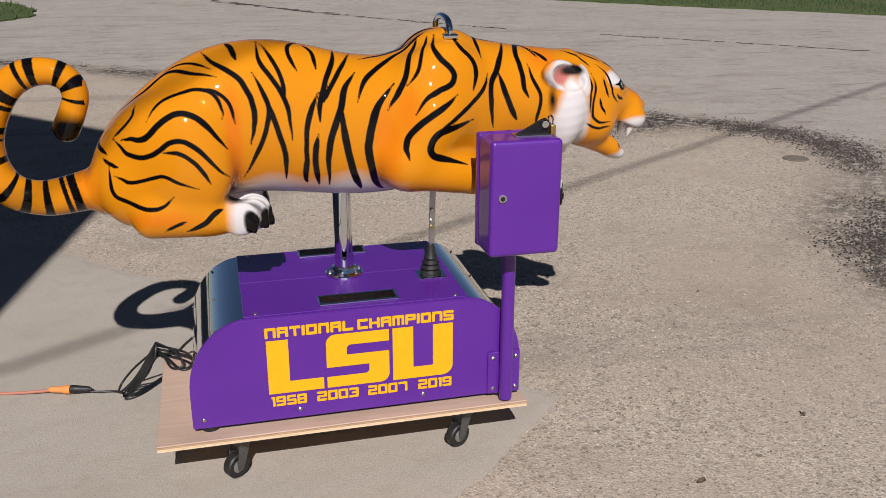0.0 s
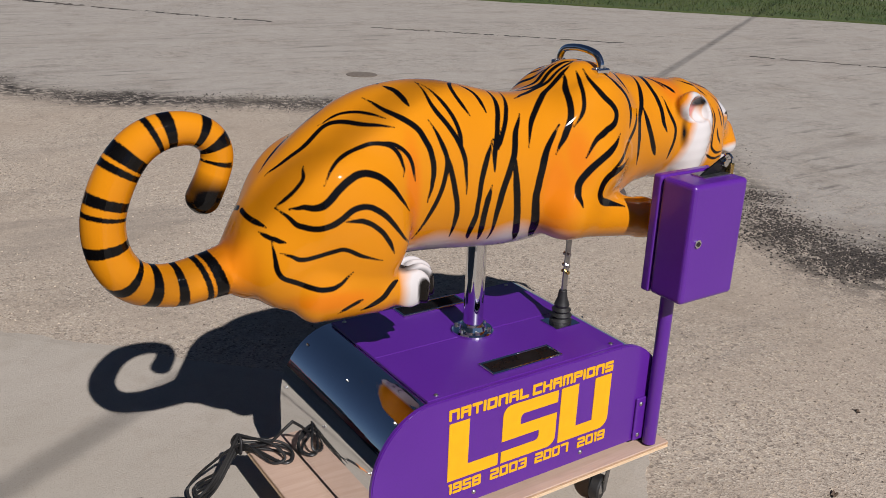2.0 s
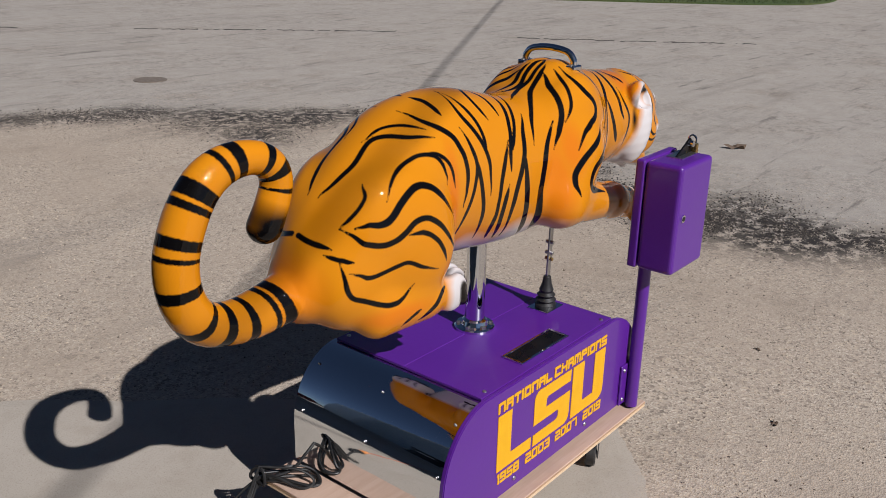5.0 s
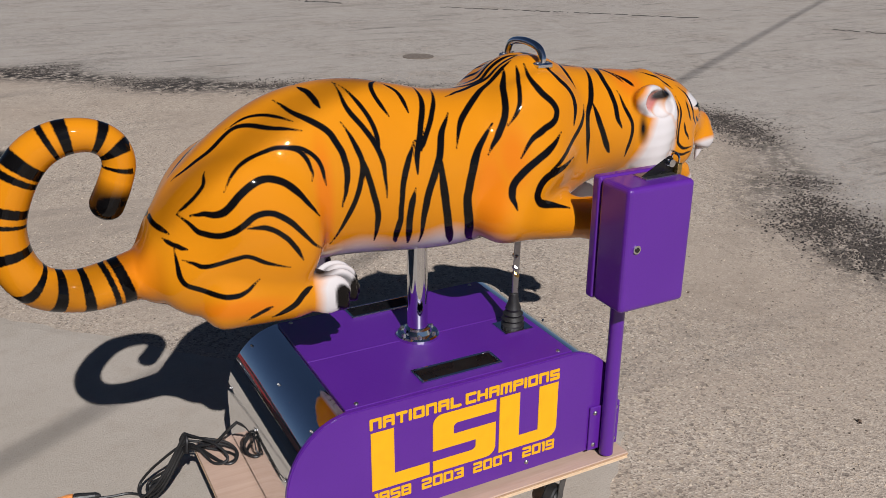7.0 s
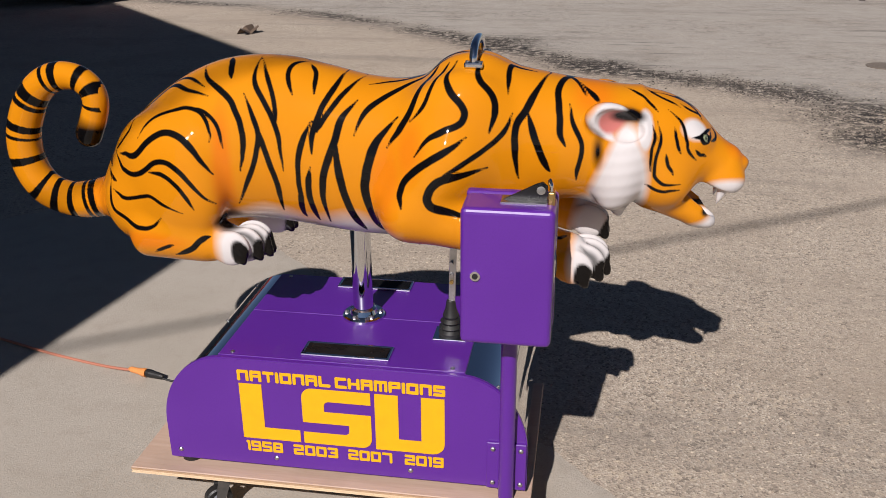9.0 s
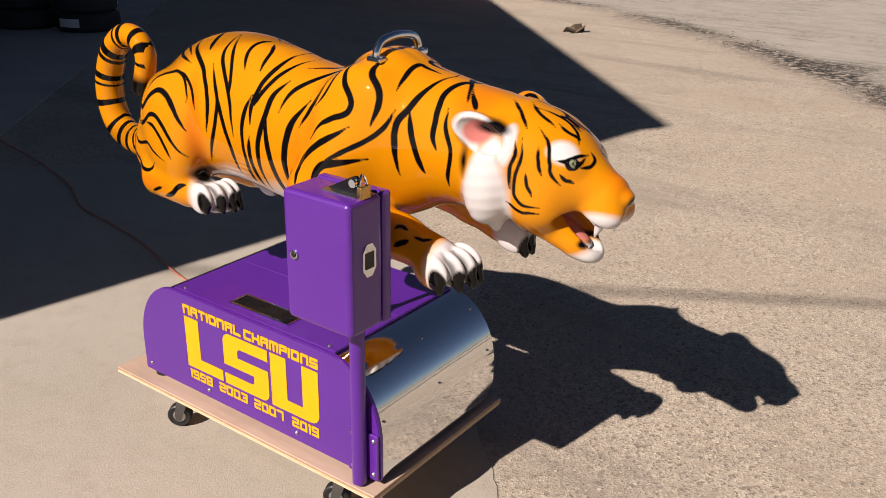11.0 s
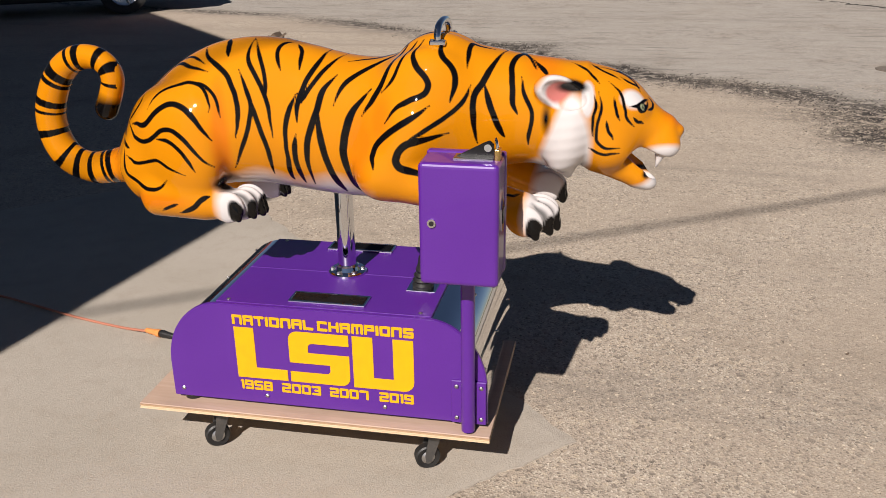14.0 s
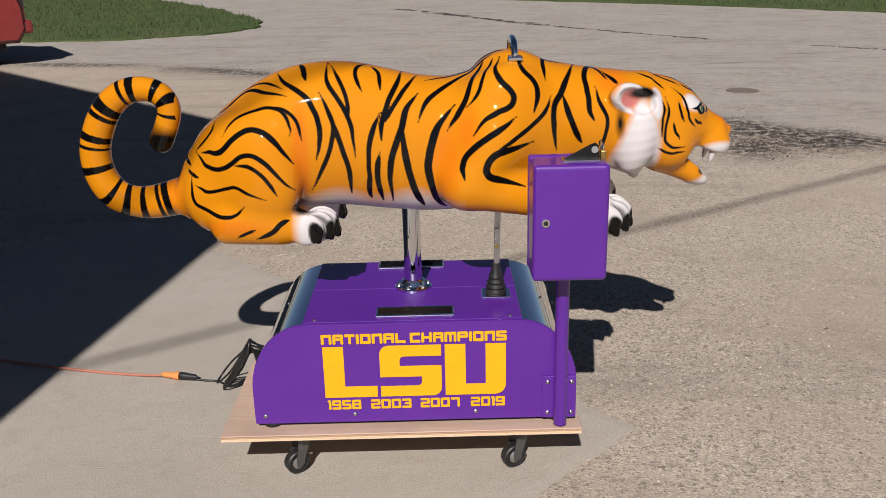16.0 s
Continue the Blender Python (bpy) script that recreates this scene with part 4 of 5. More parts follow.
class Field:
    """Distance field on a grid of one half (|y|); the other half mirrors it."""

    def __init__(self, lo, hi, step):
        self.lo, self.step = np.array(lo), step
        ax = [np.arange(l, h, step, dtype=np.float32) for l, h in zip(lo, hi)]
        self.x, self.y, self.z = np.meshgrid(*ax, indexing="ij")
        self.d = np.full(self.x.shape, 9.0, np.float32)

    def window(self, lo, hi, margin=0.1):
        """Limits the next operation to the cells near a box."""
        w = []
        for i in range(3):
            n = self.d.shape[i]
            w.append(slice(int(np.clip((lo[i] - margin - self.lo[i]) / self.step, 0, n - 1)), int(np.clip((hi[i] + margin - self.lo[i]) / self.step + 2, 1, n))))
        self.w = tuple(w)
        return self.x[self.w], self.y[self.w], self.z[self.w]

    def egg(self, c, r, rz=0.0, rx=0.0, ry=0.0):
        """Ellipsoid at c with half axes r, turned by degrees."""
        big = max(r)
        x, y, z = self.window([v - big for v in c], [v + big for v in c])
        m = np.array(Euler((radians(rx), radians(ry), radians(rz))).to_matrix()).T
        px, py, pz = x - c[0], y - c[1], z - c[2]
        q = [m[i, 0] * px + m[i, 1] * py + m[i, 2] * pz for i in range(3)]
        k0 = np.sqrt(sum((q[i] / r[i]) ** 2 for i in range(3)))
        k1 = np.sqrt(sum((q[i] / r[i] ** 2) ** 2 for i in range(3))) + 1e-6
        return (k0 * (k0 - 1) / k1).astype(np.float32)

    def limb(self, a, b, ra, rb):
        """Tapered capsule."""
        a, b = np.array(a), np.array(b)
        big = max(ra, rb)
        x, y, z = self.window(np.minimum(a, b) - big, np.maximum(a, b) + big)
        d = b - a
        s = np.clip(((x - a[0]) * d[0] + (y - a[1]) * d[1] + (z - a[2]) * d[2]) / (d @ d), 0, 1)
        return (np.sqrt((x - a[0] - s * d[0]) ** 2 + (y - a[1] - s * d[1]) ** 2 + (z - a[2] - s * d[2]) ** 2) - (ra + (rb - ra) * s)).astype(np.float32)

    def add(self, d, k=0.02):
        self.d[self.w] = melt(self.d[self.w], d, k)

    def cut(self, d, k=0.01):
        self.d[self.w] = carve(self.d[self.w], d, k)

    def mesh(self):
        """Surface nets over the mirrored field."""
        d = np.concatenate([self.d[:, :0:-1], self.d], axis=1)
        ny = self.d.shape[1]
        s = d < 0
        n = d.shape
        acc = np.zeros((n[0] - 1, n[1] - 1, n[2] - 1, 3), np.float32)
        cnt = np.zeros(acc.shape[:3], np.float32)
        cell = tuple(m - 1 for m in n)
        for ax in range(3):
            o = [i for i in range(3) if i != ax]
            for p in (0, 1):
                for q in (0, 1):
                    a = [None] * 3
                    b = [None] * 3
                    a[ax], b[ax] = slice(0, cell[ax]), slice(1, cell[ax] + 1)
                    for i, off in zip(o, (p, q)):
                        a[i] = b[i] = slice(off, cell[i] + off)
                    da, db = d[tuple(a)], d[tuple(b)]
                    hit = (da < 0) != (db < 0)
                    t = np.where(hit, da / np.where(hit, da - db, 1), 0)
                    acc[..., ax] += np.where(hit, t, 0)
                    acc[..., o[0]] += np.where(hit, p, 0)
                    acc[..., o[1]] += np.where(hit, q, 0)
                    cnt += hit
        on = cnt > 0
        index = np.full(on.shape, -1, np.int64)
        index[on] = np.arange(on.sum())
        where = np.argwhere(on)
        pos = where + acc[on] / cnt[on][:, None]
        pos[:, 1] -= ny - 1
        lo = self.lo.copy()
        lo[1] = 0
        verts = lo + pos * self.step
        faces = []
        for ax in range(3):
            o = [(ax + 1) % 3, (ax + 2) % 3]
            a = [slice(1, m - 1) for m in n]
            b = list(a)
            a[ax], b[ax] = slice(0, n[ax] - 1), slice(1, n[ax])
            sa, sb = s[tuple(a)], s[tuple(b)]
            for flip in (False, True):
                e = np.argwhere((sa & ~sb) if not flip else (~sa & sb))
                base = e + 1
                base[:, ax] -= 1
                def at(i, j):
                    c = base.copy()
                    c[:, o[0]] -= i
                    c[:, o[1]] -= j
                    return index[c[:, 0], c[:, 1], c[:, 2]]
                quad = [at(1, 1), at(0, 1), at(0, 0), at(1, 0)]
                faces.append(np.stack(quad if not flip else quad[::-1], 1))
        return verts, np.concatenate(faces)


TAIL = [(-0.27, 0, 0.805), (-0.35, 0, 0.785), (-0.435, 0, 0.772), (-0.508, 0, 0.792), (-0.549, 0, 0.85), (-0.557, 0, 0.93), (-0.53, 0, 1.01), (-0.487, 0, 1.07), (-0.435, 0, 1.1), (-0.378, 0, 1.104), (-0.338, 0, 1.083), (-0.324, 0, 1.045), (-0.337, 0, 1.0), (-0.358, 0, 0.957)]


# toes from the inner to the outer one, which sits farther back; claws at their tips
HIND_TOES = [(0.098, 0.075, 0.727), (0.1, 0.1, 0.727), (0.088, 0.125, 0.727), (0.062, 0.15, 0.726)]
FORE_TOES = [(0.928, 0.1, 0.752), (0.93, 0.128, 0.752), (0.918, 0.156, 0.748), (0.892, 0.184, 0.744)]
FAN = (0.0, 0.0, 0.004, 0.011)
CLAWS = [(x + 0.044 - f, y + 0.7 * f, z - 0.016) for (x, y, z), f in zip(HIND_TOES, FAN)] + [(x + 0.042 - f, y + 0.7 * f, z - 0.024) for (x, y, z), f in zip(FORE_TOES, FAN)]


def tiger_field():
    F = Field((-0.68, 0.0, 0.58), (1.32, 0.3, 1.24), 0.0046)
    # trunk from rump to neck, as wide and high as its profiles
    TX = [-0.325, -0.305, -0.26, -0.19, -0.10, 0.0, 0.10, 0.2, 0.29, 0.39, 0.48, 0.56, 0.62, 0.67, 0.73, 0.81, 0.89, 0.95, 1.02]
    top = spline(TX, [0.80, 0.87, 0.955, 1.03, 1.10, 1.15, 1.17, 1.168, 1.15, 1.128, 1.124, 1.148, 1.175, 1.18, 1.164, 1.148, 1.134, 1.127, 1.112], F.x)
    low = spline(TX, [0.775, 0.74, 0.715, 0.705, 0.715, 0.75, 0.762, 0.756, 0.746, 0.738, 0.74, 0.75, 0.762, 0.775, 0.80, 0.84, 0.86, 0.865, 0.87], F.x)
    wide = spline(TX, [0.042, 0.06, 0.076, 0.1, 0.13, 0.148, 0.144, 0.142, 0.148, 0.154, 0.156, 0.154, 0.15, 0.145, 0.14, 0.13, 0.12, 0.112, 0.1], F.x)
    mid, half = (top + low) / 2, np.maximum((top - low) / 2, 0.01)
    rr = (np.abs((F.z - mid) / half) ** 2.15 + np.abs(F.y / wide) ** 2.15) ** (1 / 2.15)
    trunk = (rr - 1) * np.minimum(half, wide) * 0.85
    trunk = np.maximum(trunk, np.maximum(-0.322 - F.x, F.x - 1.02))
    F.d = trunk.astype(np.float32)
    # haunch, hock and hind foot
    F.add(F.egg((-0.1, 0.098, 0.875), (0.16, 0.076, 0.17), ry=-14, rz=20), 0.035)
    F.add(F.egg((-0.185, 0.07, 0.8), (0.1, 0.068, 0.1)), 0.04)
    F.add(F.limb((-0.15, 0.112, 0.745), (-0.02, 0.116, 0.735), 0.056, 0.054), 0.03)
    F.add(F.limb((-0.165, 0.118, 0.718), (0.045, 0.118, 0.727), 0.034, 0.046), 0.025)
    for x, y, z in HIND_TOES:
        F.add(F.egg((x, y, z), (0.05, 0.0165, 0.046)), 0.008)
    # shoulder, upper arm and forearm
    F.add(F.egg((0.605, 0.1, 0.985), (0.115, 0.064, 0.17), ry=14), 0.06)
    F.add(F.limb((0.6, 0.125, 0.96), (0.515, 0.148, 0.85), 0.08, 0.066), 0.05)
    F.add(F.limb((0.515, 0.152, 0.842), (0.78, 0.15, 0.79), 0.064, 0.049), 0.03)
    F.add(F.limb((0.78, 0.15, 0.79), (0.88, 0.142, 0.76), 0.049, 0.049), 0.025)
    for x, y, z in FORE_TOES:
        F.add(F.egg((x, y, z), (0.05, 0.0165, 0.042), ry=18), 0.008)
    # spine of the shoulder blades
    F.add(F.egg((0.64, 0.02, 1.135), (0.08, 0.045, 0.045), ry=5), 0.04)
    # tail
    tail = smooth_path(TAIL, 5)
    t = np.full(F.d.shape, 9.0, np.float32)
    for i, (a, b) in enumerate(zip(tail[:-1], tail[1:])):
        f = i / (len(tail) - 1)
        r = np.interp(f, [0, 0.07, 0.16, 0.45, 0.68, 0.85, 1], [0.056, 0.051, 0.046, 0.043, 0.034, 0.033, 0.035])
        d = F.limb(a, b, r, r)
        t[F.w] = np.minimum(t[F.w], d)
    F.window((-0.68, 0, 0.6), (-0.2, 0.1, 1.2))
    F.add(t[F.w], 0.035)
    # neck, skull, cheeks, muzzle
    F.add(F.limb((0.86, 0, 0.99), (1.02, 0, 0.985), 0.118, 0.112), 0.04)
    F.add(F.egg((1.062, 0, 0.996), (0.13, 0.112, 0.113), ry=18), 0.04)
    F.add(F.egg((1.085, 0.05, 0.925), (0.075, 0.07, 0.075)), 0.03)
    F.add(F.limb((1.12, 0, 0.985), (1.22, 0, 0.948), 0.073, 0.05), 0.04)
    F.add(F.egg((1.228, 0.026, 0.917), (0.045, 0.034, 0.036)), 0.02)
    F.add(F.egg((1.267, 0, 0.952), (0.014, 0.02, 0.014)), 0.012)
    F.add(F.egg((1.145, 0.05, 1.022), (0.04, 0.03, 0.022), ry=25), 0.02)
    # open jaw
    F.cut(F.egg((1.209, 0, 0.862), (0.106, 0.12, 0.04), ry=22), 0.008)
    F.add(F.limb((1.07, 0.034, 0.885), (1.162, 0.026, 0.834), 0.044, 0.03), 0.02)
    F.add(F.egg((1.178, 0, 0.818), (0.046, 0.046, 0.026), ry=22), 0.015)
    F.cut(F.egg((1.165, 0, 0.864), (0.072, 0.036, 0.034), ry=30), 0.005)
    F.add(F.egg((1.145, 0, 0.85), (0.056, 0.025, 0.011), ry=27), 0.003)
    # fangs
    F.add(F.limb((1.226, 0.032, 0.897), (1.214, 0.032, 0.86), 0.013, 0.003), 0.002)
    # ruff with flutes
    F.add(F.egg((0.98, 0.03, 0.94), (0.058, 0.104, 0.088)), 0.025)
    ruff = F.egg((0.99, 0.09, 0.97), (0.06, 0.06, 0.118), ry=12, rz=-14)
    ruff = ruff + 0.0005 * np.sin(F.z[F.w] * 230 - F.x[F.w] * 40)
    F.add(ruff, 0.022)
    F.add(F.limb((0.988, 0.085, 0.91), (0.992, 0.072, 0.843), 0.046, 0.01), 0.012)
    F.add(F.limb((0.89, 0.03, 0.93), (0.985, 0.064, 0.856), 0.06, 0.014), 0.02)
    # ears
    F.add(F.egg((0.962, 0.11, 1.066), (0.066, 0.03, 0.042), rz=-24, ry=20, rx=-22), 0.015)
    F.cut(F.egg((0.978, 0.139, 1.063), (0.062, 0.031, 0.036), rz=-24, ry=20, rx=-22), 0.006)
    # claws
    for x, y, z in CLAWS:
        F.add(F.egg((x - 0.007, y, z + 0.002), (0.015, 0.0095, 0.029), ry=-24), 0.004)
    return F


STRIPES = []


def stripe(width, *points):
    """A painted stripe: half width, and points along, back, out from the middle and up."""
    STRIPES.append(([tuple(q) for q in points], width))


stripe(0.0042, (-0.108, 0.028, 1.093), (-0.065, 0.037, 1.117), (-0.024, 0.071, 1.125), (0.014, 0.104, 1.117))
stripe(0.0058, (-0.230, 0.014, 0.994), (-0.202, 0.029, 1.018), (-0.146, 0.046, 1.063), (-0.092, 0.041, 1.101), (-0.030, 0.098, 1.106), (0.028, 0.123, 1.100))
stripe(0.0042, (-0.266, 0.108, 0.955), (-0.238, 0.123, 0.979), (-0.200, 0.126, 1.013), (-0.177, 0.092, 1.029))
stripe(0.0073, (-0.004, 0.031, 1.146), (0.021, 0.088, 1.131), (0.074, 0.126, 1.104), (0.099, 0.146, 1.072), (0.116, 0.162, 1.025), (0.116, 0.168, 0.967), (0.104, 0.166, 0.920))
stripe(0.0074, (0.058, 0.010, 1.164), (0.072, 0.055, 1.158), (0.081, 0.093, 1.138))
stripe(0.0064, (0.137, 0.023, 1.170), (0.138, 0.099, 1.137), (0.166, 0.134, 1.097), (0.190, 0.154, 1.054), (0.204, 0.166, 1.006), (0.208, 0.169, 0.923))
stripe(0.0056, (0.142, 0.029, 1.169), (0.177, 0.106, 1.129), (0.194, 0.140, 1.085), (0.196, 0.161, 1.031))
stripe(0.0064, (0.120, 0.125, 1.109), (0.141, 0.151, 1.063), (0.155, 0.165, 1.016), (0.143, 0.169, 0.950), (0.118, 0.160, 0.889), (0.084, 0.130, 0.820))
stripe(0.0072, (0.144, 0.154, 1.055), (0.163, 0.167, 0.999), (0.180, 0.169, 0.932), (0.192, 0.158, 0.869), (0.189, 0.123, 0.802))
stripe(0.0057, (0.245, 0.008, 1.160), (0.219, 0.041, 1.161), (0.217, 0.085, 1.142), (0.235, 0.119, 1.109))
stripe(0.0057, (0.255, 0.019, 1.157), (0.278, 0.054, 1.144), (0.284, 0.108, 1.110))
stripe(0.0049, (-0.163, 0.165, 1.003), (-0.128, 0.139, 1.039), (-0.079, 0.121, 1.062), (-0.027, 0.131, 1.072), (0.016, 0.145, 1.061), (0.036, 0.160, 1.026), (0.040, 0.166, 0.994))
stripe(0.0048, (-0.027, 0.130, 1.074), (0.024, 0.145, 1.064), (0.057, 0.159, 1.034), (0.069, 0.167, 0.977))
stripe(0.0081, (-0.254, 0.151, 0.958), (-0.217, 0.167, 0.959), (-0.176, 0.184, 0.960), (-0.132, 0.178, 0.993), (-0.091, 0.167, 1.016), (-0.050, 0.165, 1.017), (-0.010, 0.171, 0.992), (0.020, 0.174, 0.954), (0.048, 0.170, 0.918))
stripe(0.0065, (-0.276, 0.119, 0.958), (-0.254, 0.146, 0.938), (-0.233, 0.173, 0.918), (-0.187, 0.192, 0.909), (-0.143, 0.199, 0.922), (-0.100, 0.195, 0.950), (-0.060, 0.193, 0.948), (-0.021, 0.191, 0.917), (0.014, 0.180, 0.871), (0.043, 0.161, 0.843))
stripe(0.0056, (-0.126, 0.200, 0.922), (-0.085, 0.200, 0.921), (-0.047, 0.198, 0.898), (-0.021, 0.192, 0.866), (-0.005, 0.183, 0.833))
stripe(0.0049, (-0.272, 0.160, 0.870), (-0.239, 0.175, 0.854), (-0.213, 0.185, 0.842), (-0.167, 0.198, 0.850), (-0.124, 0.203, 0.855), (-0.085, 0.201, 0.836), (-0.034, 0.190, 0.821))
stripe(0.0058, (-0.285, 0.132, 0.892), (-0.276, 0.147, 0.856), (-0.263, 0.151, 0.809), (-0.224, 0.166, 0.786), (-0.167, 0.194, 0.778), (-0.133, 0.196, 0.782), (-0.105, 0.195, 0.798))
stripe(0.0050, (-0.300, 0.094, 0.905), (-0.279, 0.127, 0.897), (-0.257, 0.161, 0.890))
stripe(0.0049, (-0.131, 0.185, 0.698), (-0.105, 0.197, 0.717), (-0.078, 0.201, 0.732))
stripe(0.0074, (-0.076, 0.184, 0.693), (-0.037, 0.199, 0.716), (-0.001, 0.197, 0.750), (0.027, 0.179, 0.765))
stripe(0.0064, (0.284, 0.147, 1.055), (0.258, 0.166, 0.997), (0.244, 0.170, 0.930), (0.242, 0.157, 0.859), (0.244, 0.120, 0.791))
stripe(0.0071, (0.339, 0.001, 1.138), (0.327, 0.087, 1.117), (0.305, 0.131, 1.079), (0.285, 0.160, 1.021), (0.281, 0.168, 0.976))
stripe(0.0062, (0.386, 0.007, 1.128), (0.346, 0.103, 1.101), (0.309, 0.145, 1.054), (0.295, 0.157, 1.029))
stripe(0.0064, (0.405, 0.050, 1.119), (0.457, 0.021, 1.121), (0.515, 0.005, 1.132), (0.554, 0.013, 1.158), (0.600, 0.010, 1.185), (0.631, 0.001, 1.190))
stripe(0.0072, (0.385, 0.152, 1.021), (0.405, 0.122, 1.070), (0.456, 0.077, 1.103), (0.514, 0.036, 1.128), (0.561, 0.032, 1.163), (0.594, 0.026, 1.183))
stripe(0.0080, (0.462, 0.156, 0.997), (0.491, 0.146, 1.040), (0.519, 0.132, 1.087), (0.545, 0.073, 1.137), (0.565, 0.040, 1.164))
stripe(0.0053, (0.518, 0.148, 1.058), (0.551, 0.140, 1.101), (0.572, 0.096, 1.149), (0.593, 0.053, 1.175))
stripe(0.0079, (0.611, 0.057, 1.179), (0.594, 0.110, 1.155), (0.610, 0.144, 1.123), (0.640, 0.157, 1.093), (0.635, 0.166, 1.063), (0.598, 0.175, 1.047), (0.562, 0.180, 1.027), (0.532, 0.184, 0.987))
stripe(0.0080, (0.662, 0.052, 1.183), (0.666, 0.114, 1.153), (0.697, 0.127, 1.123), (0.707, 0.140, 1.088), (0.695, 0.157, 1.041))
stripe(0.0064, (0.789, 0.014, 1.147), (0.746, 0.015, 1.158), (0.731, 0.021, 1.164), (0.728, 0.063, 1.149), (0.732, 0.104, 1.118))
stripe(0.0081, (0.819, 0.002, 1.140), (0.789, 0.086, 1.114), (0.772, 0.114, 1.082), (0.752, 0.133, 1.049), (0.752, 0.140, 0.995), (0.760, 0.132, 0.932))
stripe(0.0080, (0.777, 0.113, 1.082), (0.794, 0.129, 1.029), (0.813, 0.132, 0.983), (0.831, 0.127, 0.948))
stripe(0.0073, (0.921, 0.118, 1.117), (0.867, 0.002, 1.129), (0.841, 0.063, 1.119), (0.847, 0.106, 1.079), (0.850, 0.126, 1.036), (0.865, 0.130, 1.009))
stripe(0.0067, (0.891, 0.029, 1.122), (0.942, 0.100, 1.116), (0.979, 0.099, 1.115))
stripe(0.0054, (0.868, 0.089, 1.094), (0.878, 0.115, 1.057), (0.901, 0.127, 1.012), (0.893, 0.126, 0.961), (0.891, 0.116, 0.928))
stripe(0.0061, (0.743, 0.125, 1.080), (0.728, 0.144, 1.043), (0.690, 0.165, 1.006), (0.642, 0.197, 0.978), (0.591, 0.208, 0.947))
stripe(0.0096, (0.695, 0.165, 0.965), (0.642, 0.198, 0.953), (0.591, 0.208, 0.940), (0.567, 0.210, 0.909), (0.573, 0.209, 0.880), (0.614, 0.197, 0.865), (0.670, 0.193, 0.848))
stripe(0.0087, (0.648, 0.175, 1.034), (0.606, 0.197, 1.006), (0.551, 0.198, 0.971), (0.510, 0.193, 0.934), (0.501, 0.202, 0.904), (0.506, 0.216, 0.875))
stripe(0.0107, (0.484, 0.129, 1.065), (0.440, 0.150, 1.015), (0.420, 0.164, 0.962), (0.409, 0.166, 0.907), (0.412, 0.157, 0.847), (0.434, 0.120, 0.783), (0.457, 0.093, 0.759))
stripe(0.0088, (0.387, 0.100, 1.095), (0.354, 0.136, 1.060), (0.340, 0.160, 1.010), (0.315, 0.170, 0.948), (0.302, 0.165, 0.881), (0.305, 0.116, 0.780))
stripe(0.0098, (0.344, 0.159, 1.010), (0.346, 0.169, 0.938), (0.357, 0.163, 0.869), (0.378, 0.133, 0.798), (0.395, 0.102, 0.764))
stripe(0.0053, (0.280, 0.150, 1.051), (0.252, 0.168, 0.986), (0.240, 0.169, 0.921))
stripe(0.0080, (0.276, 0.170, 0.940), (0.265, 0.162, 0.872), (0.276, 0.114, 0.780))
stripe(0.0054, (0.241, 0.161, 0.872), (0.237, 0.138, 0.818), (0.246, 0.116, 0.787))
stripe(0.0033, (0.986, 0.016, 1.111), (1.030, 0.053, 1.100), (1.060, 0.076, 1.080))
stripe(0.0033, (1.030, 0.011, 1.111), (1.065, 0.036, 1.100), (1.108, 0.045, 1.083))
stripe(0.0022, (1.093, 0.011, 1.098), (1.117, 0.000, 1.089), (1.147, 0.007, 1.074))
stripe(0.0027, (1.109, 0.034, 1.087), (1.137, 0.035, 1.073), (1.159, 0.023, 1.062))
stripe(0.0028, (1.047, 0.020, 1.108), (1.112, 0.012, 1.091), (1.146, 0.018, 1.073), (1.161, 0.036, 1.055))
stripe(0.0043, (1.140, 0.088, 1.027), (1.157, 0.080, 1.029), (1.171, 0.058, 1.036), (1.184, 0.030, 1.035))
stripe(0.0048, (1.157, 0.081, 1.025), (1.167, 0.078, 1.014), (1.178, 0.068, 1.018), (1.182, 0.042, 1.032))
stripe(0.0027, (1.150, 0.088, 1.000), (1.162, 0.081, 0.988), (1.175, 0.072, 0.984))
stripe(0.0027, (1.182, 0.019, 1.041), (1.195, 0.021, 1.026), (1.195, 0.041, 1.015), (1.184, 0.061, 1.016))
stripe(0.0037, (1.084, 0.066, 1.080), (1.113, 0.077, 1.058), (1.127, 0.093, 1.024), (1.135, 0.096, 0.997), (1.154, 0.088, 0.977))
stripe(0.0032, (1.098, 0.089, 1.053), (1.105, 0.103, 1.023), (1.116, 0.105, 0.997))
stripe(0.0027, (1.084, 0.115, 0.998), (1.089, 0.117, 0.973), (1.105, 0.117, 0.952))
stripe(0.0037, (1.060, 0.092, 1.063), (1.070, 0.111, 1.026), (1.062, 0.120, 0.987), (1.062, 0.121, 0.947), (1.086, 0.121, 0.927), (1.119, 0.113, 0.927))
stripe(0.0032, (1.049, 0.104, 1.056), (1.056, 0.114, 1.031), (1.049, 0.124, 0.998), (1.052, 0.123, 0.961))
stripe(0.0027, (1.044, 0.121, 0.929), (1.071, 0.118, 0.912), (1.119, 0.112, 0.915))
stripe(0.0061, (-0.363, 0.026, 0.967), (-0.282, 0.008, 0.922), (-0.282, 0.051, 0.915), (-0.278, 0.099, 0.912))
stripe(0.0085, (1.163, 0.078, 1.023), (1.174, 0.066, 1.027))
stripe(0.0048, (0.793, 0.190, 0.825), (0.802, 0.180, 0.831), (0.819, 0.176, 0.825))
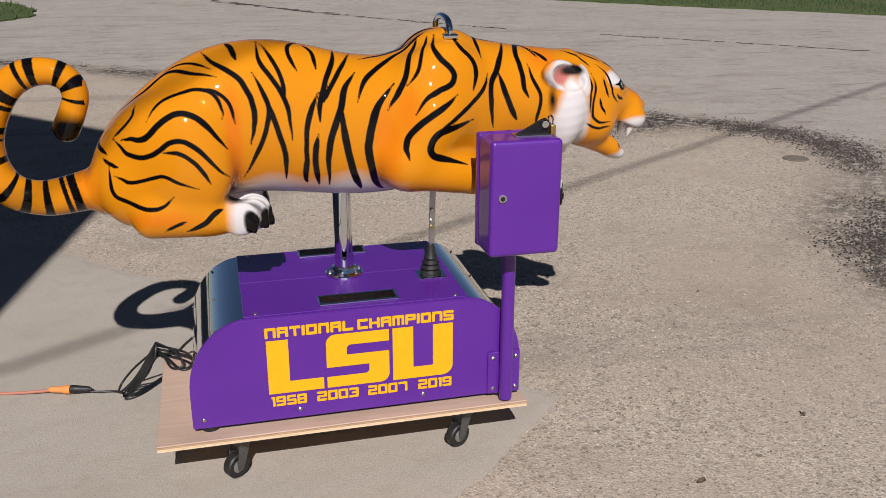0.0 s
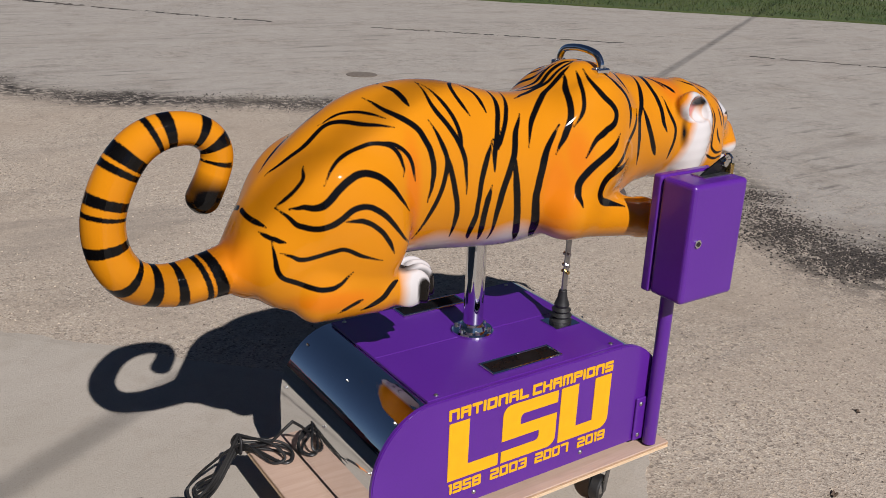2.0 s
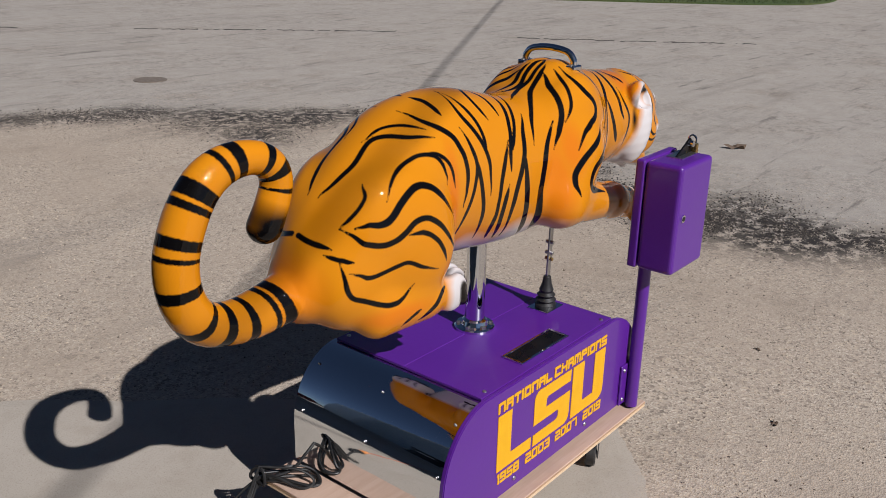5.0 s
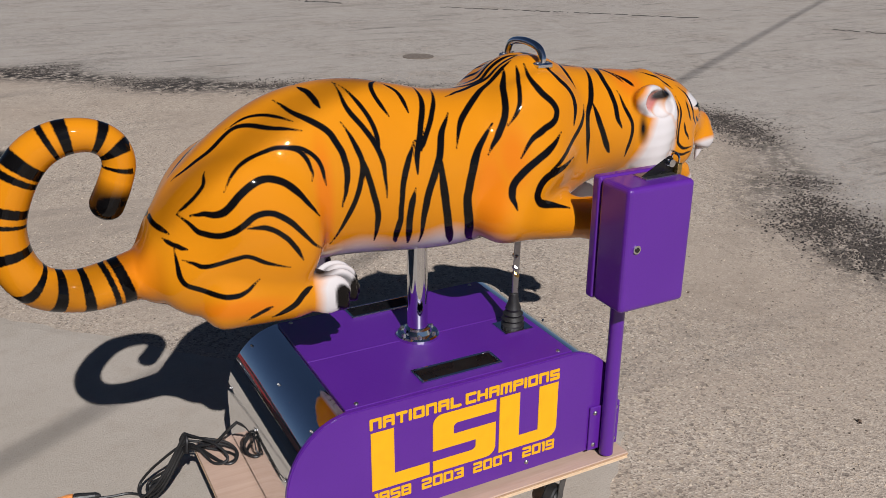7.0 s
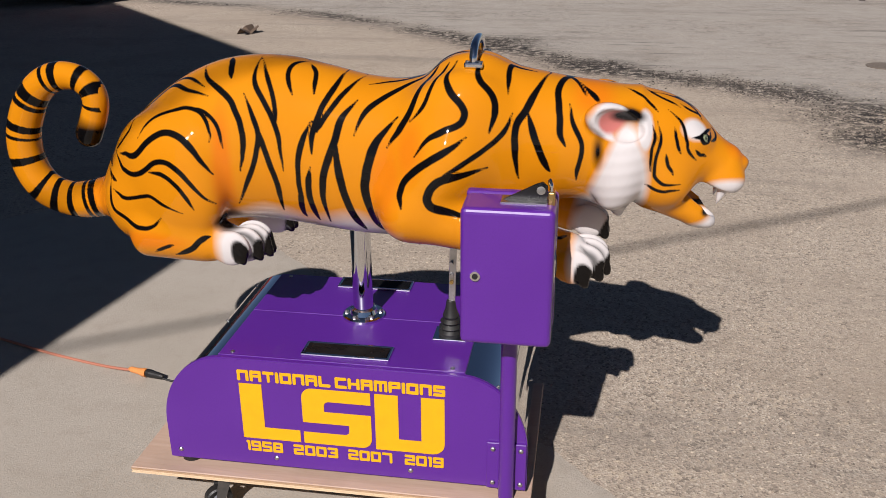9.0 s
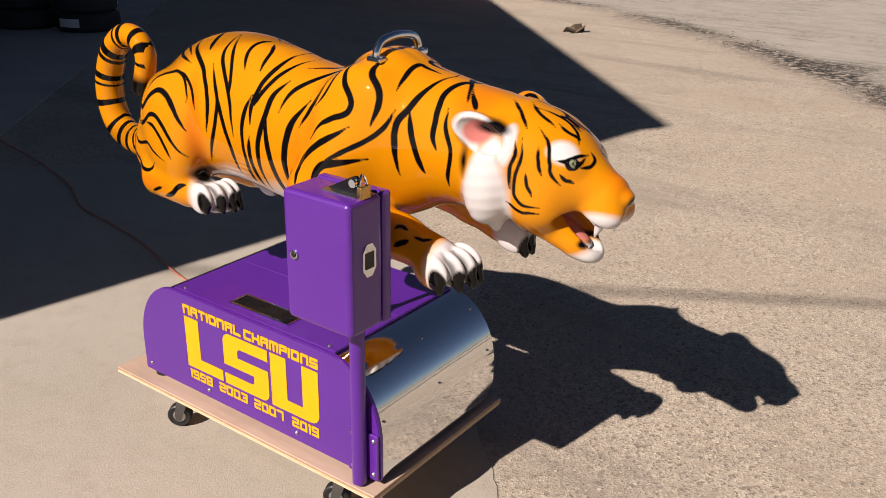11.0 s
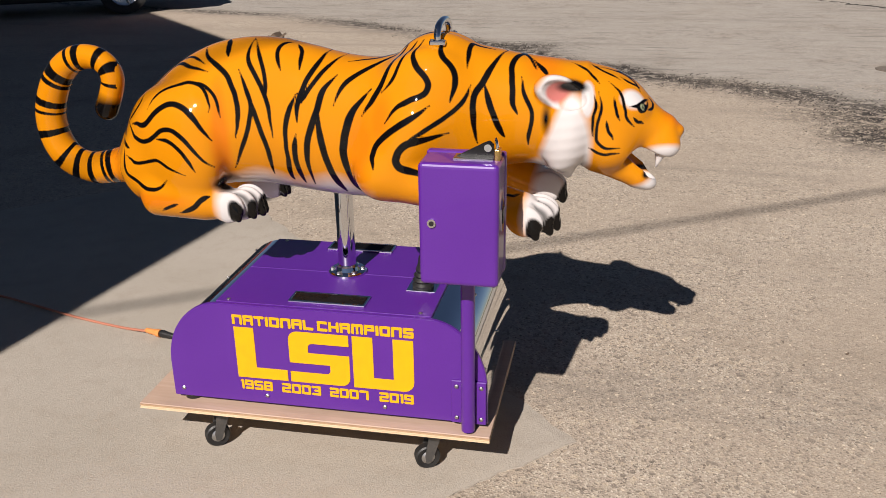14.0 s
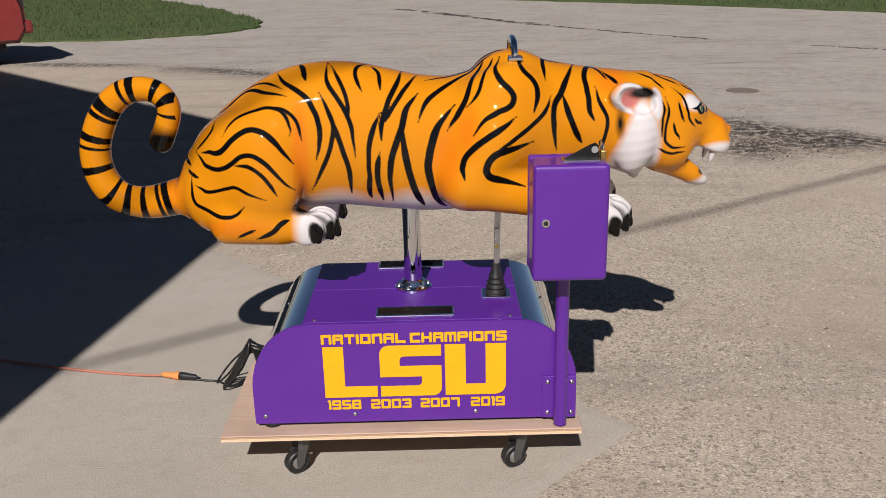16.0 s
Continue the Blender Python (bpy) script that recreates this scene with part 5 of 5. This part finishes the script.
stripe(0.0062, (0.801, 0.202, 0.788), (0.816, 0.197, 0.798), (0.832, 0.188, 0.803))
stripe(0.0041, (0.838, 0.177, 0.813), (0.860, 0.173, 0.808), (0.878, 0.159, 0.809))
EYE_AT = (1.170, 0.072, 1.025)

# rings round the tail: where along, half width, slant
RINGS = [
    (-0.352, 0.785, 0.0080, 0.15),
    (-0.376, 0.780, 0.0045, 0.15),
    (-0.425, 0.772, 0.0070, 0.15),
    (-0.480, 0.780, 0.0080, 0.30),
    (-0.532, 0.804, 0.0067, 0.40),
    (-0.579, 0.875, 0.0076, 0.00),
    (-0.574, 0.948, 0.0034, 0.00),
    (-0.563, 0.978, 0.0076, 0.00),
    (-0.532, 1.041, 0.0051, 0.00),
    (-0.515, 1.067, 0.0101, 0.00),
    (-0.461, 1.118, 0.0042, 0.00),
    (-0.425, 1.126, 0.0076, 0.00),
    (-0.351, 1.115, 0.0059, 0.00),
    (-0.330, 1.071, 0.0076, 0.20),
    (-0.352, 1.038, 0.0034, 0.00),
]


def paint_tiger(p):
    """Colour masks at points p of the near half: white, flush, black, and signed distance to the painted stripes."""
    x, y, z = p[:, 0], p[:, 1], p[:, 2]
    def puff(c, r, soft=0.6):
        q = np.sqrt(sum(((p[:, i] - c[i]) / r[i]) ** 2 for i in range(3)))
        return np.clip((1 - q) / soft, 0, 1)
    def keep(*a):
        out = a[0]
        for v in a[1:]:
            out = np.maximum(out, v)
        return out
    belly = np.clip((0.835 - 0.012 * np.sin(x * 30) - z) / 0.075, 0, 1) * np.clip((x - 0.02) / 0.04, 0, 1) * np.clip((0.52 - x) / 0.06, 0, 1)
    white = keep(belly, puff((0.115, 0.12, 0.725), (0.07, 0.09, 0.08), 0.3), puff((0.93, 0.145, 0.75), (0.07, 0.1, 0.08), 0.35), puff((0.978, 0.1, 0.93), (0.082, 0.14, 0.16), 0.3) * np.clip((x - 0.905 - 0.4 * np.maximum(z - 0.9, 0)) / 0.03, 0, 1), puff((0.955, 0.05, 0.85), (0.09, 0.11, 0.06), 0.5), puff((1.035, 0.115, 1.05), (0.02, 0.05, 0.06), 0.4), puff((1.15, 0.075, 1.045), (0.045, 0.04, 0.03), 0.5), puff((1.235, 0.04, 0.9), (0.06, 0.06, 0.034), 0.5), puff((1.19, 0.0, 0.805), (0.065, 0.065, 0.034), 0.4), puff((1.218, 0.034, 0.87), (0.018, 0.015, 0.03), 0.2), puff((0.975, 0.135, 1.07), (0.075, 0.028, 0.05), 0.2))
    flush = keep(puff((-0.3, 0, 0.81), (0.09, 0.12, 0.09)), puff((0.062, 0.14, 0.93), (0.03, 0.08, 0.19)) * 1.2, puff((0.46, 0.17, 0.9), (0.06, 0.08, 0.17)), puff((0.92, 0.05, 1.11), (0.06, 0.12, 0.05)), puff((1.25, 0, 0.985), (0.06, 0.05, 0.04)), puff((0.52, 0.15, 0.98), (0.05, 0.08, 0.1)), puff((-0.15, 0.17, 0.74), (0.14, 0.08, 0.03))) * 0.55
    toes, claws = np.zeros(len(p)), np.zeros(len(p))
    for cx, cy, cz in CLAWS:
        dx, dz = x - cx + 0.004, z - cz - 0.004
        u, v = 0.914 * dx + 0.407 * dz, 0.914 * dz - 0.407 * dx
        claws = np.maximum(claws, np.clip((1 - np.sqrt((u / 0.026) ** 2 + ((y - cy) / 0.0135) ** 2 + (v / 0.044) ** 2)) / 0.12, 0, 1))
    for y0, step, xa, xb in ((0.075, 0.025, 0.06, 0.14), (0.1, 0.028, 0.9, 0.98)):
        for i in range(3):
            toes = np.maximum(toes, np.exp(-((y - y0 - step * (i + 0.5)) / 0.0035) ** 2) * np.clip((x - xa) / 0.02, 0, 1) * (x < xb) * (z < 0.79))
    # black also darkens a soft patch between neck and ruff
    black = keep(puff((-0.35, 0, 0.945), (0.06, 0.06, 0.08), 0.3), puff((0.055, 0.12, 0.785), (0.05, 0.05, 0.03), 0.5), puff((0.935, 0.13, 1.0), (0.016, 0.05, 0.05), 0.8), claws, toes * 0.8, puff((1.284, 0, 0.943), (0.016, 0.022, 0.018), 0.4), puff((0.998, 0.112, 1.08), (0.05, 0.03, 0.022), 0.45), puff((1.175, 0.036, 0.838), (0.055, 0.014, 0.012), 0.4), puff((1.205, 0, 0.836), (0.024, 0.05, 0.009), 0.4))
    pink = keep(puff((0.964, 0.12, 1.067), (0.042, 0.03, 0.032), 0.3), puff((1.15, 0, 0.86), (0.075, 0.036, 0.035), 0.3), puff((1.12, 0, 0.885), (0.06, 0.04, 0.03), 0.3)) * (np.abs(y) < 0.14)
    d = np.full(len(p), 0.05)
    for pts, w in STRIPES:
        path = smooth_path(pts, 10)
        lo, hi = path.min(0) - 0.06, path.max(0) + 0.06
        idx = np.where(np.all((p > lo) & (p < hi), axis=1))[0]
        if not len(idx):
            continue
        q = p[idx]
        # lay the line on the skin
        path = np.array([q[np.argmin(((q - c) ** 2).sum(1))] for c in path])
        for _ in range(6):
            path[1:-1] = 0.25 * path[:-2] + 0.5 * path[1:-1] + 0.25 * path[2:]
        s = np.linspace(0, 1, len(path))
        ww = np.maximum(1.03 * w, 0.0042) * np.clip(np.minimum(s, 1 - s) * 4.0, 0.1, 1) ** 0.6
        best = np.full(len(idx), 9.0)
        for a, b, r in zip(path[:-1], path[1:], ww):
            e = b - a
            k = np.clip(((q - a) @ e) / max(e @ e, 1e-9), 0, 1)
            best = np.minimum(best, np.sqrt(((q - a - k[:, None] * e) ** 2).sum(1)) - r)
        d[idx] = np.minimum(d[idx], best)
    # rings along the tail
    t = smooth_path([(a, 0, b) for a, _, b in TAIL], 50)
    run = np.concatenate([[0], np.cumsum(np.sqrt((np.diff(t, axis=0) ** 2).sum(1)))])
    idx = np.where(x < -0.3)[0]
    flat = p[idx] * np.array([1, 0, 1])
    at = run[np.argmin(((flat[:, None, :] - t[None]) ** 2).sum(2), axis=1)]
    for rx, rz, w, slant in RINGS:
        s0 = run[np.argmin(((t - np.array([rx, 0, rz])) ** 2).sum(1))]
        d[idx] = np.minimum(d[idx], np.abs(at - s0 + slant * (p[idx, 1] - 0.017)) - 1.4 * w)
    q = np.sqrt(((p - np.array(EYE_AT)) ** 2).sum(1))
    iris = np.clip((0.0075 - q) / 0.002, 0, 1) * np.clip((q - 0.003) / 0.002, 0, 1)
    return white, flush, black, pink, d, iris


def tiger_paint():
    m, t, b = nodes_of("tiger_gloss_paint")
    sep = t.nodes.new("ShaderNodeSeparateColor")
    t.links.new(attribute(t, "paint", "Color"), sep.inputs[0])
    spray = noise_node(t, 35, 4, 0.6)
    c = blend(t, remap(t, noise_node(t, 4.0), 0.3, 0.7), (0.54, 0.19, 0.002), (0.575, 0.21, 0.003))
    c = blend(t, maths(t, "MULTIPLY", sep.outputs[1], 0.65), c, (0.62, 0.09, 0.004))
    c = blend(t, remap(t, maths(t, "ADD", sep.outputs[0], maths(t, "MULTIPLY", spray, 0.12)), 0.1, 0.85), c, (0.56, 0.53, 0.52))
    c = blend(t, attribute(t, "pink"), c, (0.5, 0.16, 0.14))
    c = blend(t, remap(t, maths(t, "ADD", attribute(t, "stripe"), maths(t, "MULTIPLY", maths(t, "SUBTRACT", spray, 0.5), 0.0018)), 0.0015, -0.0015), c, (0.0025, 0.002, 0.002))
    c = blend(t, sep.outputs[2], c, (0.0025, 0.002, 0.002))
    c = blend(t, attribute(t, "iris"), c, (0.3, 0.33, 0.2))
    t.links.new(c, b.inputs["Base Color"])
    b.inputs["Roughness"].default_value = 0.55
    b.inputs["Specular IOR Level"].default_value = 0.02
    b.inputs["Coat Weight"].default_value = 1.0
    b.inputs["Coat IOR"].default_value = 1.36
    b.inputs["Coat Roughness"].default_value = 0.03
    bump(t, b, noise_node(t, 22.0, 2.0), 0.0015, 0.12)
    return m


def build_tiger():
    verts, faces = tiger_field().mesh()
    p = verts.copy()
    p[:, 1] = np.abs(p[:, 1])
    white, flush, black, pink, stripe, iris = paint_tiger(p)
    s = np.clip((-0.31 - verts[:, 0]) / 0.2, 0, 1)
    verts[:, 1] += 0.02 * s * s * (3 - 2 * s)  # the tail swings a little to the far side
    me = bpy.data.meshes.new("tiger_figure")
    me.from_pydata((verts + np.array([0, YC, 0])).tolist(), [], faces.tolist())
    col = np.stack([white, flush, black, np.ones(len(p))], 1).astype(np.float32)
    me.attributes.new("paint", "FLOAT_COLOR", "POINT").data.foreach_set("color", col.ravel())
    me.attributes.new("stripe", "FLOAT", "POINT").data.foreach_set("value", stripe.astype(np.float32))
    me.attributes.new("pink", "FLOAT", "POINT").data.foreach_set("value", pink.astype(np.float32))
    me.attributes.new("iris", "FLOAT", "POINT").data.foreach_set("value", iris.astype(np.float32))
    me.polygons.foreach_set("use_smooth", np.ones(len(me.polygons), bool))
    me.materials.append(tiger_paint())
    return tagged(new("tiger_figure", me), "glossy orange fibreglass tiger with black stripes, mounted on a chrome pole", "tiger statue")


build_tiger()

# grab handle on the shoulders
grip = thing("grab_handle", (0.655, YC, 1.18), "chrome grab handle bolted across the tiger's shoulders", "handle")
wpart("bar", tube([(0.65, YC - 0.078, 1.178), (0.65, YC - 0.076, 1.196), (0.65, YC - 0.055, 1.215), (0.65, YC, 1.222), (0.65, YC + 0.055, 1.215), (0.65, YC + 0.076, 1.196), (0.65, YC + 0.078, 1.178)], 0.0092, 16), CHROME, grip, smooth=True)
for s in (-1, 1):
    pad = wpart("mounting_pad", box(0.63, 0.672, YC + s * 0.078 - 0.014, YC + s * 0.078 + 0.014, 1.168, 1.182, 0.004), CHROME, grip)
    for dx in (-0.014, 0.014):
        wpart("screw", ball((0.65 + dx, YC + s * 0.078, 1.182), (0.005, 0.005, 0.003), u=8, v=5), STEEL, pad)
